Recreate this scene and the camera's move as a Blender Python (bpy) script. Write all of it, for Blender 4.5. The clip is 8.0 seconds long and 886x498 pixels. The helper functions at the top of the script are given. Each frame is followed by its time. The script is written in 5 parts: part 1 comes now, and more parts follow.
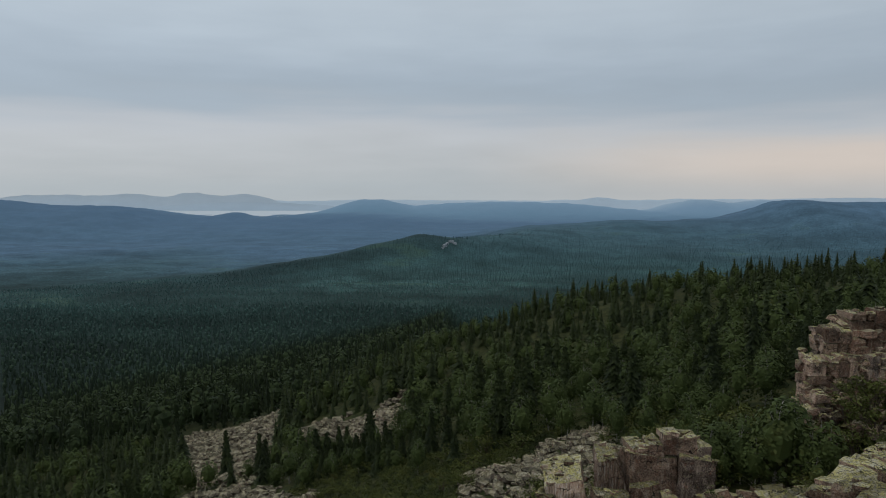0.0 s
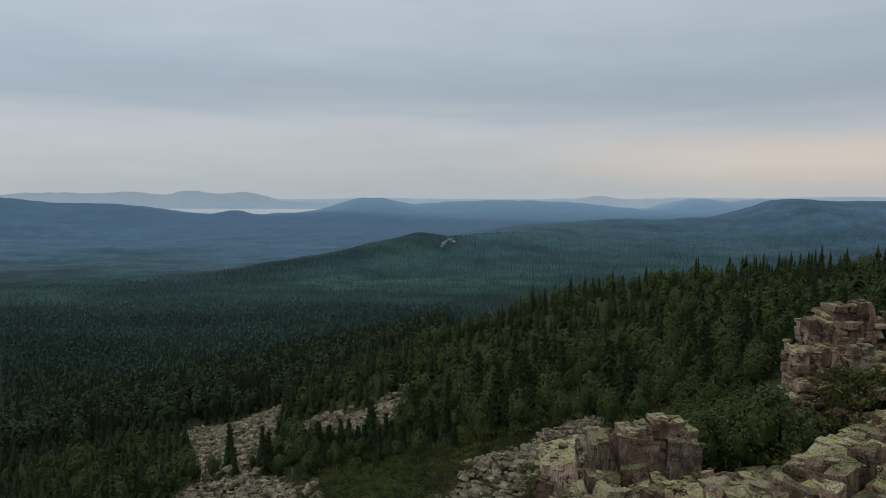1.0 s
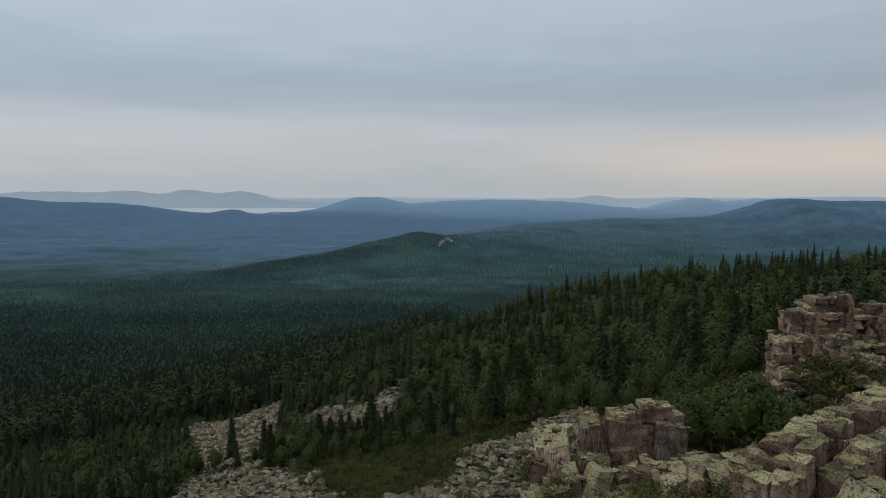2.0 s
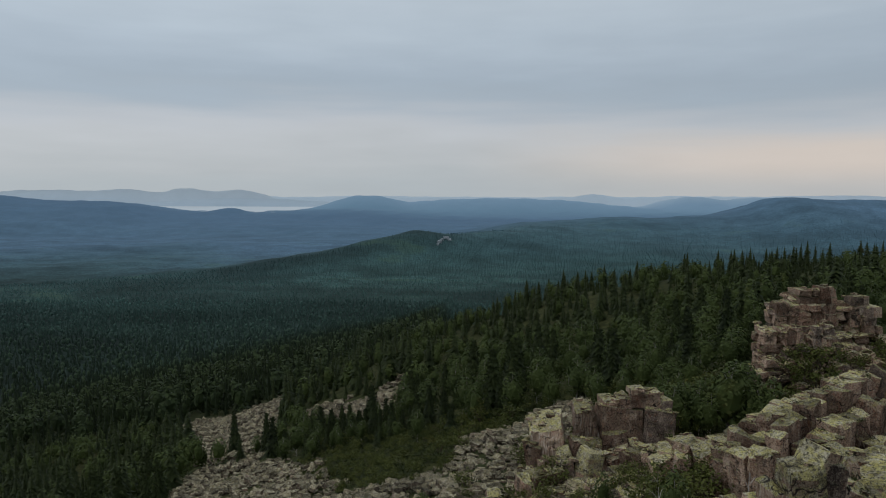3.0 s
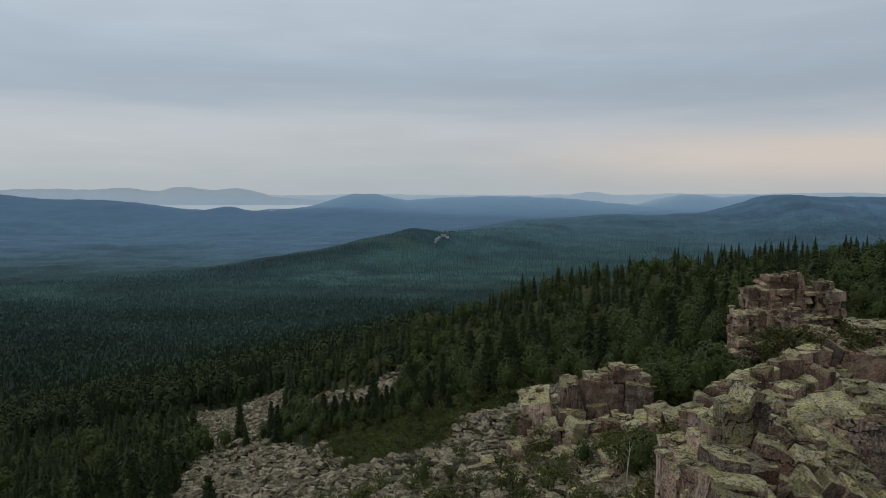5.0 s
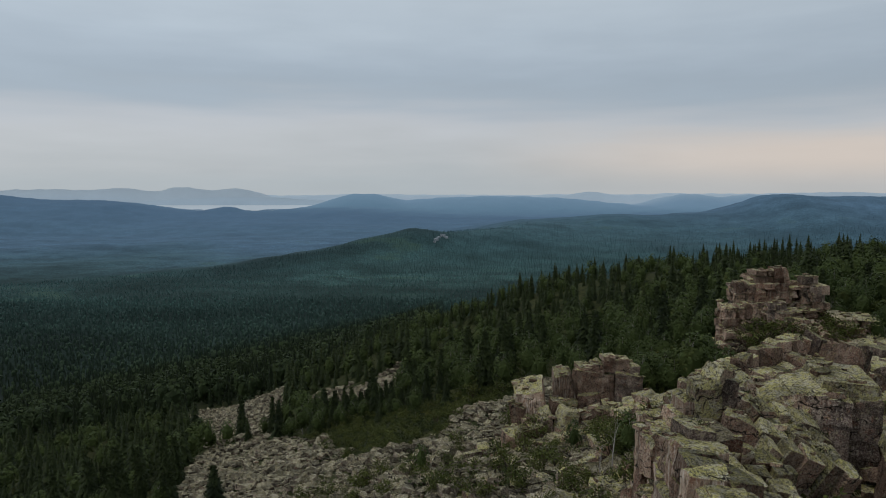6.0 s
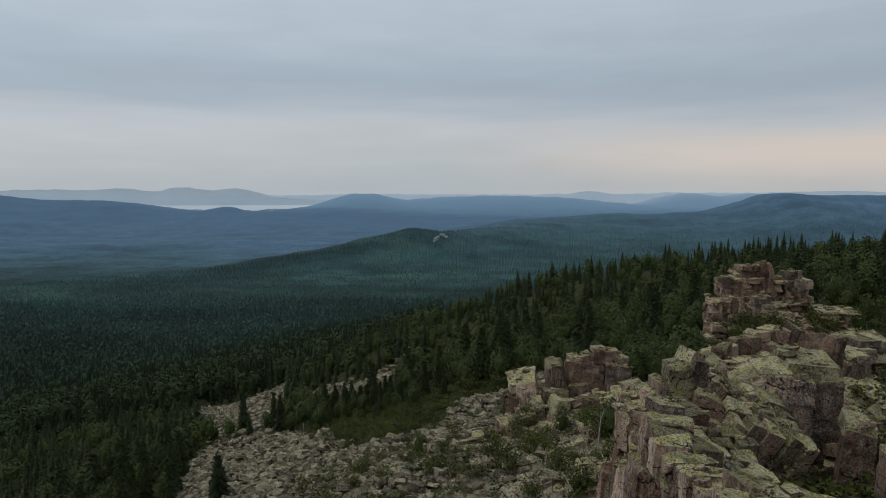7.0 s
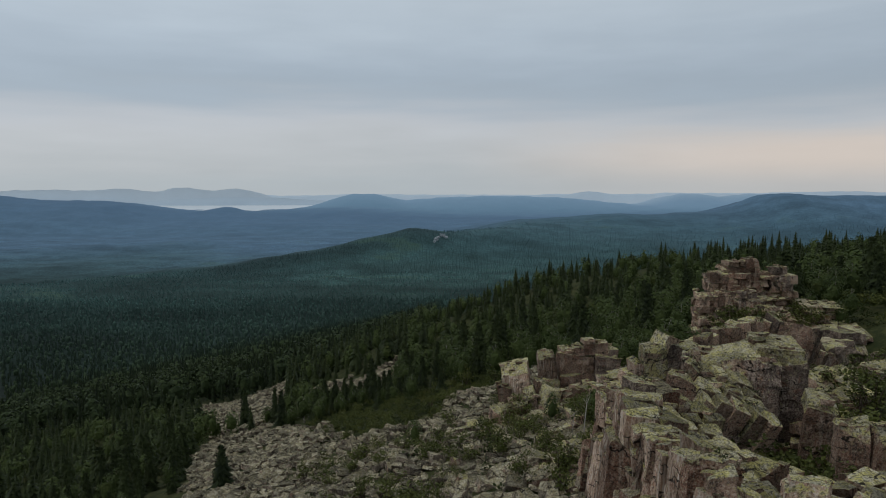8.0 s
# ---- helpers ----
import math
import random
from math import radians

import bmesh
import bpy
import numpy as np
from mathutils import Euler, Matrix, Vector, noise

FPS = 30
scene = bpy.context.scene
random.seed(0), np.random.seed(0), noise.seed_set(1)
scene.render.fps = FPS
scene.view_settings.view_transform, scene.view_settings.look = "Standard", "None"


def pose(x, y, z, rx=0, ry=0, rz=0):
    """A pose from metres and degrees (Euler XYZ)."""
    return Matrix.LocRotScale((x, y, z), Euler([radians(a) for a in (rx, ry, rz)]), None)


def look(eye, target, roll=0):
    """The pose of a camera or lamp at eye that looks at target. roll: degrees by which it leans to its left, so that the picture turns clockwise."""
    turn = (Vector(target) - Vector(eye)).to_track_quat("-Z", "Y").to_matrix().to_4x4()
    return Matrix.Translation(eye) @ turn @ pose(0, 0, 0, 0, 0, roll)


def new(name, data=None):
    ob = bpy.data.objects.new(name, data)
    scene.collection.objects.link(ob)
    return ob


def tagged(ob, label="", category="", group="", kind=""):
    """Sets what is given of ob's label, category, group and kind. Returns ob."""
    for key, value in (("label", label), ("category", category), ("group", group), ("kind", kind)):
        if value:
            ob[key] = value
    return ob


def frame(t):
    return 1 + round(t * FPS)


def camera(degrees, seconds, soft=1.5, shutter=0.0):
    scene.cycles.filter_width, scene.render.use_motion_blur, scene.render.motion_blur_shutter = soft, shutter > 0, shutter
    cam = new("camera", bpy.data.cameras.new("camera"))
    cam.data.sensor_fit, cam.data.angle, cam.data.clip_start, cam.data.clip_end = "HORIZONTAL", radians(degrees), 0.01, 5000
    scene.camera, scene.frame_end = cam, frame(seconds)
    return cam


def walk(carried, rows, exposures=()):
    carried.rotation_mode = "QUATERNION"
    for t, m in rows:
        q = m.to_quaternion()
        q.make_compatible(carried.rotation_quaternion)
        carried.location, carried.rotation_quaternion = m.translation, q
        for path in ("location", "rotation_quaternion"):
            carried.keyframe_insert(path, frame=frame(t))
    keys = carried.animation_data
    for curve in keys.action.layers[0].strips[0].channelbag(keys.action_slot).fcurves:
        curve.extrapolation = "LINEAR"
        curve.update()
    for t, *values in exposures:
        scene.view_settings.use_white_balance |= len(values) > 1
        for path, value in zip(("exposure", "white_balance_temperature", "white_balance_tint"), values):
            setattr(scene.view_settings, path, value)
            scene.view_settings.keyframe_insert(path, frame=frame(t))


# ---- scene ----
cam = camera(70.0, 8.0, 0.95)
PATH = [
    (0, (1.937, -2.226, 41.718), (1.851, -0.237, 41.53), -0.1),
    (0.5, (1.898, -3.273, 41.691), (1.814, -1.284, 41.5), -0.0),
    (1, (1.856, -4.394, 41.627), (1.774, -2.405, 41.434), -0.0),
    (1.5, (1.832, -5.56, 41.538), (1.754, -3.571, 41.344), -0.0),
    (3, (1.832, -8.856, 41.239), (1.763, -6.867, 41.04), 0.1),
    (3.5, (1.821, -10.005, 41.185), (1.754, -8.017, 40.983), 0.0),
    (4, (1.849, -11.119, 41.117), (1.784, -9.131, 40.914), 0.0),
    (4.5, (1.886, -12.221, 41.036), (1.823, -10.232, 40.831), -0.0),
    (6, (2.237, -15.351, 40.742), (2.178, -13.362, 40.537), -0.1),
    (6.5, (2.403, -16.38, 40.711), (2.344, -14.391, 40.505), -0.1),
    (7, (2.604, -17.484, 40.648), (2.546, -15.496, 40.442), -0.2),
    (7.5, (2.85, -18.575, 40.529), (2.791, -16.586, 40.324), -0.2),
    (8, (3.081, -19.591, 40.434), (3.022, -17.603, 40.229), -0.2),
]
walk(cam, [(t, look(eye, target, roll)) for t, eye, target, roll in PATH])

# ---- light: an overcast evening sky, brighter and warmer low on one side ----
SUN_AZ, SUN_EL = -112.0, 64.0  # the veiled sun: degrees clockwise from +y, and above the horizon
GLOW_AZ = 50.0  # the thin warm gap in the clouds


def make_world():
    w = bpy.data.worlds.new("overcast_sky")
    scene.world = w
    w.use_nodes = True
    nt = w.node_tree
    nt.nodes.clear()
    N = nt.nodes.new
    out, bg, tc, sep = N("ShaderNodeOutputWorld"), N("ShaderNodeBackground"), N("ShaderNodeTexCoord"), N("ShaderNodeSeparateXYZ")
    nt.links.new(tc.outputs["Generated"], sep.inputs[0])
    # long flat cloud banks: noise stretched along the horizon
    mp = N("ShaderNodeMapping")
    mp.inputs["Scale"].default_value = (1.3, 1.3, 15.0)
    mp.inputs["Location"].default_value = (3.1, 0.4, 0.2)
    nt.links.new(tc.outputs["Generated"], mp.inputs[0])
    n1 = N("ShaderNodeTexNoise")
    n1.inputs["Scale"].default_value, n1.inputs["Detail"].default_value, n1.inputs["Roughness"].default_value = 1.5, 4.0, 0.5
    nt.links.new(mp.outputs[0], n1.inputs["Vector"])
    mp2 = N("ShaderNodeMapping")
    mp2.inputs["Scale"].default_value = (3.0, 3.0, 16.0)
    nt.links.new(tc.outputs["Generated"], mp2.inputs[0])
    n2 = N("ShaderNodeTexNoise")
    n2.inputs["Scale"].default_value, n2.inputs["Detail"].default_value = 2.2, 6.0
    nt.links.new(mp2.outputs[0], n2.inputs["Vector"])

    def math_node(op, a, b=None, c=None):
        m = N("ShaderNodeMath")
        m.operation = op
        for k, v in enumerate((a, b, c)):
            if v is None:
                continue
            if isinstance(v, (int, float)):
                m.inputs[k].default_value = v
            else:
                nt.links.new(v, m.inputs[k])
        return m.outputs[0]

    wob = math_node("MULTIPLY_ADD", n1.outputs[0], 0.085, -0.0425)
    wob2 = math_node("MULTIPLY_ADD", n2.outputs[0], 0.03, -0.015)
    el = math_node("ADD", math_node("ADD", sep.outputs[2], wob), wob2)
    ramp = N("ShaderNodeValToRGB")
    cr = ramp.color_ramp
    cr.interpolation = "B_SPLINE"
    stops = [(0.0, (0.40, 0.445, 0.475)), (0.035, (0.435, 0.465, 0.488)), (0.075, (0.485, 0.512, 0.54)), (0.105, (0.475, 0.505, 0.545)), (0.135, (0.335, 0.402, 0.468)),
             (0.175, (0.365, 0.432, 0.505)), (0.23, (0.435, 0.508, 0.58)), (0.32, (0.475, 0.54, 0.60)), (1.0, (0.50, 0.55, 0.61))]
    while len(cr.elements) < len(stops):
        cr.elements.new(0.5)
    for e, (p, c) in zip(cr.elements, stops):
        e.position, e.color = p, (*c, 1)
    nt.links.new(el, ramp.inputs[0])
    # warm glow where the sun stands behind the clouds
    a = radians(GLOW_AZ)
    dot = math_node("ADD", math_node("MULTIPLY", sep.outputs[0], math.sin(a)), math_node("MULTIPLY", sep.outputs[1], math.cos(a)))
    side = N("ShaderNodeMapRange")
    side.interpolation_type = "SMOOTHSTEP"
    side.inputs["From Min"].default_value, side.inputs["From Max"].default_value = 0.60, 0.97
    nt.links.new(dot, side.inputs["Value"])
    low = N("ShaderNodeMapRange")
    low.interpolation_type = "SMOOTHSTEP"
    low.inputs["From Min"].default_value, low.inputs["From Max"].default_value = 0.11, 0.04
    nt.links.new(el, low.inputs["Value"])
    mix = N("ShaderNodeMix")
    mix.data_type = "RGBA"
    mix.inputs["B"].default_value = (0.70, 0.60, 0.525, 1)
    haze = N("ShaderNodeMapRange")
    haze.interpolation_type = "SMOOTHSTEP"
    haze.inputs["From Min"].default_value, haze.inputs["From Max"].default_value, haze.inputs["To Min"].default_value = -0.01, 0.035, 0.35
    nt.links.new(sep.outputs[2], haze.inputs["Value"])
    nt.links.new(math_node("MULTIPLY", math_node("MULTIPLY", side.outputs[0], low.outputs[0]), math_node("MULTIPLY", haze.outputs[0], 0.75)), mix.inputs["Factor"])
    nt.links.new(ramp.outputs[0], mix.inputs["A"])
    sky = N("ShaderNodeTexSky")
    sky.sky_type, sky.sun_disc = "NISHITA", False
    sky.sun_elevation, sky.sun_rotation = radians(SUN_EL), radians(SUN_AZ)
    dim = N("ShaderNodeMix")
    dim.data_type = "RGBA"
    dim.inputs["Factor"].default_value = 0.003
    streak = N("ShaderNodeHueSaturation")
    nt.links.new(math_node("MULTIPLY_ADD", sep.outputs[0], -0.10, math_node("MULTIPLY_ADD", n2.outputs[0], 0.12, 0.95)), streak.inputs["Value"])
    nt.links.new(mix.outputs["Result"], streak.inputs["Color"])
    nt.links.new(streak.outputs[0], dim.inputs["A"])
    nt.links.new(sky.outputs[0], dim.inputs["B"])
    nt.links.new(dim.outputs["Result"], bg.inputs["Color"])
    bg.inputs["Strength"].default_value = 1.0
    nt.links.new(bg.outputs[0], out.inputs[0])


make_world()
sun_data = bpy.data.lights.new("sun", "SUN")
sun_data.energy, sun_data.angle, sun_data.color = 0.50, radians(22), (1.0, 0.92, 0.82)
sun = new("sun", sun_data)
sun.matrix_basis = look((0, 0, 300), (-300 * math.sin(radians(SUN_AZ)), -300 * math.cos(radians(SUN_AZ)), 300 - 300 * math.tan(radians(SUN_EL))))
scene.view_settings.exposure = 0.0


# ---- materials ----
class Nodes:
    """Small shorthand for building one node material."""

    def __init__(self, name):
        self.mat = bpy.data.materials.new(name)
        self.mat.use_nodes = True
        self.nt = self.mat.node_tree
        self.bsdf = self.nt.nodes["Principled BSDF"]

    def add(self, kind, **props):
        n = self.nt.nodes.new(kind)
        for k, v in props.items():
            setattr(n, k, v)
        return n

    def link(self, a, b):
        self.nt.links.new(a, b)

    def put(self, socket, v):
        if isinstance(v, (int, float)):
            socket.default_value = v
        elif isinstance(v, tuple):
            socket.default_value = (*v, 1) if len(v) == 3 else v
        else:
            self.link(v, socket)

    def pos(self, scale=(1, 1, 1)):
        g = self.add("ShaderNodeNewGeometry")
        m = self.add("ShaderNodeMapping")
        m.inputs["Scale"].default_value = scale
        self.link(g.outputs["Position"], m.inputs[0])
        return m.outputs[0]

    def noise(self, scale, detail=4.0, rough=0.55, vec=None):
        n = self.add("ShaderNodeTexNoise")
        n.inputs["Scale"].default_value, n.inputs["Detail"].default_value, n.inputs["Roughness"].default_value = scale, detail, rough
        self.link(vec or self.pos(), n.inputs["Vector"])
        return n.outputs[0]

    def voronoi(self, scale, feature="F1", vec=None, out=0):
        n = self.add("ShaderNodeTexVoronoi", feature=feature)
        n.inputs["Scale"].default_value = scale
        self.link(vec or self.pos(), n.inputs["Vector"])
        return n.outputs[out]

    def span(self, v, a, b, c=0.0, d=1.0):
        m = self.add("ShaderNodeMapRange")
        m.interpolation_type = "SMOOTHSTEP"
        self.put(m.inputs["Value"], v)
        for k, x in zip(("From Min", "From Max", "To Min", "To Max"), (a, b, c, d)):
            m.inputs[k].default_value = x
        return m.outputs[0]

    def mix(self, f, a, b, blend="MIX"):
        m = self.add("ShaderNodeMix", data_type="RGBA", blend_type=blend)
        for k, v in (("Factor", f), ("A", a), ("B", b)):
            self.put(m.inputs[k], v)
        return m.outputs["Result"]

    def mul(self, a, b, op="MULTIPLY"):
        m = self.add("ShaderNodeMath", operation=op)
        self.put(m.inputs[0], a)
        self.put(m.inputs[1], b)
        return m.outputs[0]

    def ramp(self, v, stops):
        r = self.add("ShaderNodeValToRGB")
        e = r.color_ramp.elements
        while len(e) < len(stops):
            e.new(0.5)
        for k, (p, c) in zip(e, stops):
            k.position, k.color = p, (*c, 1)
        self.put(r.inputs[0], v)
        return r.outputs[0]

    def bump(self, height, strength, distance):
        b = self.add("ShaderNodeBump")
        b.inputs["Strength"].default_value, b.inputs["Distance"].default_value = strength, distance
        self.link(height, b.inputs["Height"])
        self.link(b.outputs[0], self.bsdf.inputs["Normal"])

    def done(self, color, rough=0.9, spec=0.2):
        self.put(self.bsdf.inputs["Base Color"], color)
        self.put(self.bsdf.inputs["Roughness"], rough)
        self.bsdf.inputs["Specular IOR Level"].default_value = spec
        return self.mat


def rock_material(name, side_a, side_b, lichen, amount, stain=1.0, veins=0.0, spread=0.0):
    """Jointed quartzite: rusty pink faces, dark stains, crusty lichen where it faces the sky."""
    n = Nodes(name)
    geo = n.add("ShaderNodeNewGeometry")
    sep = n.add("ShaderNodeSeparateXYZ")
    n.link(geo.outputs["Normal"], sep.inputs[0])
    big, mid, fine, speck = n.noise(0.55, 3), n.noise(2.4, 5, 0.65), n.noise(11.0, 4, 0.75), n.noise(30.0, 3, 0.8)
    streak = n.noise(2.6, 5, 0.75, n.pos((1.0, 1.0, 0.14)))
    own = geo.outputs["Random Per Island"]
    face = n.mix(n.span(n.mul(big, n.mul(own, 0.5), "ADD"), 0.40, 1.0), side_a, side_b)
    face = n.mix(n.span(mid, 0.53, 0.66, 0, 0.75), face, (0.27, 0.120, 0.072))
    face = n.mix(n.span(streak, 0.52, 0.62, 0, 0.55), face, (0.48, 0.375, 0.29))
    face = n.mix(n.span(streak, 0.44, 0.36, 0, 0.65 * stain), face, (0.055, 0.045, 0.04))
    face = n.mix(n.span(fine, 0.54, 0.62, 0, 0.45), face, (0.52, 0.45, 0.36))
    face = n.mix(n.span(fine, 0.49, 0.42, 0, 0.75 * stain), face, (0.045, 0.033, 0.028))
    face = n.mix(n.span(speck, 0.56, 0.62, 0, 0.6), face, (0.64, 0.55, 0.45))
    if veins:
        vein = n.noise(9.0, 4, 0.7, n.pos((1.0, 1.0, 0.07)))
        face = n.mix(n.span(vein, 0.53, 0.60, 0, veins), face, (0.62, 0.55, 0.47))
        face = n.mix(n.span(vein, 0.46, 0.39, 0, veins), face, (0.085, 0.060, 0.048))
    up = n.span(n.mul(sep.outputs[2], n.mul(mid, 1.0), "ADD"), 0.85 - spread, 1.2 - spread)
    spots = n.mul(n.span(n.noise(7.0, 4, 0.75), 0.56, 0.62), 0.5)
    top = n.mix(n.span(n.noise(3.8, 5, 0.75), 0.46, 0.57), lichen, (0.42, 0.385, 0.285))
    top = n.mix(n.span(n.noise(1.7, 4, 0.7), 0.43, 0.35, 0, 0.75), top, (0.10, 0.085, 0.045))
    top = n.mix(n.span(fine, 0.51, 0.43, 0, 0.9), top, (0.060, 0.053, 0.036))
    top = n.mix(n.span(speck, 0.46, 0.38, 0, 0.6), top, (0.11, 0.10, 0.065))
    top = n.mix(n.span(speck, 0.55, 0.62, 0, 0.65), top, (0.66, 0.61, 0.42))
    color = n.mix(n.mul(n.mul(up, amount), spots, "MAXIMUM"), face, top)
    tone = n.add("ShaderNodeHueSaturation")
    n.link(n.mul(n.span(own, 0.0, 1.0, 0.50, 1.22), n.span(n.noise(0.9, 4, 0.6), 0.32, 0.55, 1.0 - 0.45 * stain, 1.05)), tone.inputs["Value"])
    n.link(color, tone.inputs["Color"])
    # straight broken joints
    at = n.add("ShaderNodeSeparateXYZ")
    n.link(geo.outputs["Position"], at.inputs[0])
    sway = n.mul(n.mul(n.noise(0.9, 3), 1.5), n.mul(fine, 0.07), "ADD")
    grid = n.add("ShaderNodeCombineXYZ")
    n.link(n.mul(n.mul(at.outputs[0], n.mul(at.outputs[1], 0.62), "ADD"), sway, "ADD"), grid.inputs[0])
    n.link(n.mul(n.mul(at.outputs[2], n.mul(at.outputs[1], 0.12), "ADD"), sway, "ADD"), grid.inputs[1])
    joint = n.add("ShaderNodeTexBrick", offset=0.37, squash=1.3)
    for k, v in (("Scale", 1.0), ("Mortar Size", 0.026), ("Mortar Smooth", 0.4), ("Brick Width", 1.15), ("Row Height", 0.62)):
        joint.inputs[k].default_value = v
    n.link(grid.outputs[0], joint.inputs["Vector"])
    line = n.mul(joint.outputs["Fac"], n.span(n.noise(1.0, 3), 0.46, 0.56))
    color = n.mix(n.mul(line, 0.95), tone.outputs[0], (0.022, 0.018, 0.015))
    h = n.mul(n.mul(n.mul(mid, 0.07), n.mul(fine, 0.045), "ADD"), n.mul(n.mul(speck, 0.022), n.mul(line, -0.06), "ADD"), "ADD")
    h = n.mul(h, n.mul(streak, 0.05), "ADD")
    n.bump(h, 1.0, 1.0)
    return n.done(color, 0.92, 0.12)


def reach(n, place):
    """Distance that drives the painted haze, raised to the sides of the open valley."""
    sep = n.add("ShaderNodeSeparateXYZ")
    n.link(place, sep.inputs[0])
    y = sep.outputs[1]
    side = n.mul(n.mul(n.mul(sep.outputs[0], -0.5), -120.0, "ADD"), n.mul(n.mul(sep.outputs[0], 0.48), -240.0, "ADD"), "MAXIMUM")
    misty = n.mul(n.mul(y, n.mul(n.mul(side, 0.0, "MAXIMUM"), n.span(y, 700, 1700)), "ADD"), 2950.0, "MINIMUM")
    # valley behind the wooded ridge: more haze put into the colour
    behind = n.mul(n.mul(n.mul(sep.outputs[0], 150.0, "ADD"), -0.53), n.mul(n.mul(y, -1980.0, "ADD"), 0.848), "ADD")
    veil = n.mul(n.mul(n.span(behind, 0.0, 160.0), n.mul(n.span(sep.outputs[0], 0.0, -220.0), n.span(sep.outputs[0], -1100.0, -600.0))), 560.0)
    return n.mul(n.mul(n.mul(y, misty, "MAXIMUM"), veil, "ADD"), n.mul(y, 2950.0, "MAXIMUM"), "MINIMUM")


def conifer_belt(n, place):
    """Darker conifers along the crest of the wooded ridge in the valley."""
    sep = n.add("ShaderNodeSeparateXYZ")
    n.link(place, sep.inputs[0])
    back = n.mul(n.mul(n.mul(sep.outputs[0], 150.0, "ADD"), -0.53), n.mul(n.mul(sep.outputs[1], -1980.0, "ADD"), 0.848), "ADD")
    ragged = n.mul(back, n.mul(n.mul(n.noise(0.012, 4), -0.5, "ADD"), 160.0), "ADD")
    here = n.mul(n.span(ragged, -190.0, -60.0), n.mul(n.mul(n.span(ragged, 120.0, 40.0), n.span(sep.outputs[0], -800.0, -520.0)), n.span(sep.outputs[0], 40.0, -60.0)))
    # paler young birch stands on the near foot of the ridge
    across = n.mul(n.mul(n.mul(sep.outputs[0], 140.0, "ADD"), 0.0028), 2.0, "POWER")
    deep = n.mul(n.mul(n.mul(sep.outputs[1], -1500.0, "ADD"), 0.0055), 2.0, "POWER")
    stand = n.mul(n.span(n.mul(across, deep, "ADD"), 1.3, 0.2), n.span(n.noise(0.011, 4, 0.6, n.pos((1.0, 2.5, 1.0))), 0.44, 0.58))
    return n.mul(n.span(here, 0.0, 1.0, 1.0, 0.62), n.span(stand, 0.0, 1.0, 1.0, 1.5))


def hazed_woods(n, y, gain=1.0):
    """Wooded land's colour by distance, haze painted in: green near by, blue far off."""
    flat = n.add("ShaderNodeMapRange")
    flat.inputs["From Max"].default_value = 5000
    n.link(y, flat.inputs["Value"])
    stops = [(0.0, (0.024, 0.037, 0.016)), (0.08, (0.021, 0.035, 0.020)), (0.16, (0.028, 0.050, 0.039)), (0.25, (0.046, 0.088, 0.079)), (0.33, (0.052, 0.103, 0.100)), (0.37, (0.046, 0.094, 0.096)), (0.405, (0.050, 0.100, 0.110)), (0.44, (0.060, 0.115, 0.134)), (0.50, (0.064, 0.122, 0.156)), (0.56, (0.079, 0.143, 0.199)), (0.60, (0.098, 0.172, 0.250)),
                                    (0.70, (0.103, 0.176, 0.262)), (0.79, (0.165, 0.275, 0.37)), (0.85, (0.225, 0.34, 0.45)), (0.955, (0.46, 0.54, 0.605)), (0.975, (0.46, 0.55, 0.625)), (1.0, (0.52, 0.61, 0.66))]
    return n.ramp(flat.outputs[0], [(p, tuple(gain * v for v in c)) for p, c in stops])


def foliage_material(name, dark, light, dry, dist=None):
    """Leaves or needles, varied leaf by leaf, tree by tree and patch by patch."""
    n = Nodes(name)
    geo, info = n.add("ShaderNodeNewGeometry"), n.add("ShaderNodeObjectInfo")
    f = n.mul(n.mul(geo.outputs["Random Per Island"], 0.45), n.mul(n.noise(0.16, 2), 0.75), "ADD")
    f = n.mul(f, n.mul(info.outputs["Random"], 0.2), "ADD")
    color = n.mix(n.span(f, 0.25, 0.95), dark, light)
    color = n.mix(n.span(n.noise(0.3, 3), 0.60, 0.75, 0, 0.5), color, dry)
    if dist:  # haze painted into woods on the valley floor: bluer the farther they lie
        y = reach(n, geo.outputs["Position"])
        own = n.mix(n.span(f, 0.2, 1.0), hazed_woods(n, y, dist[0]), hazed_woods(n, y, dist[1]))
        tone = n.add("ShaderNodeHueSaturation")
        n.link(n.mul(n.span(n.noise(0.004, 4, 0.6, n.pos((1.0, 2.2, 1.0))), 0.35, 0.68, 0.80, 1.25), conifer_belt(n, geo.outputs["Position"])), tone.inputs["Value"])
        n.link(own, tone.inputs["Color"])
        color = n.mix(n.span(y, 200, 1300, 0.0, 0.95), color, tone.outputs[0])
    return n.done(color, 0.75, 0.15)


M = {}
M["rock"] = rock_material("lichened_quartzite", (0.215, 0.112, 0.072), (0.32, 0.205, 0.145), (0.385, 0.345, 0.115), 1.0)
M["rock_pale"] = rock_material("pale_pink_quartzite", (0.30, 0.175, 0.120), (0.41, 0.275, 0.195), (0.385, 0.345, 0.115), 1.0, 0.5, 0.7)
M["rock_lichen"] = rock_material("lichen_crusted_quartzite", (0.20, 0.112, 0.074), (0.30, 0.205, 0.148), (0.40, 0.36, 0.135), 0.95, 1.0, 0.0, 0.62)
M["rock_red"] = rock_material("rusty_quartzite", (0.19, 0.080, 0.048), (0.24, 0.130, 0.086), (0.34, 0.31, 0.16), 0.8)
M["rock_dark"] = rock_material("dark_quartzite", (0.120, 0.078, 0.062), (0.170, 0.120, 0.098), (0.37, 0.335, 0.115), 1.0)
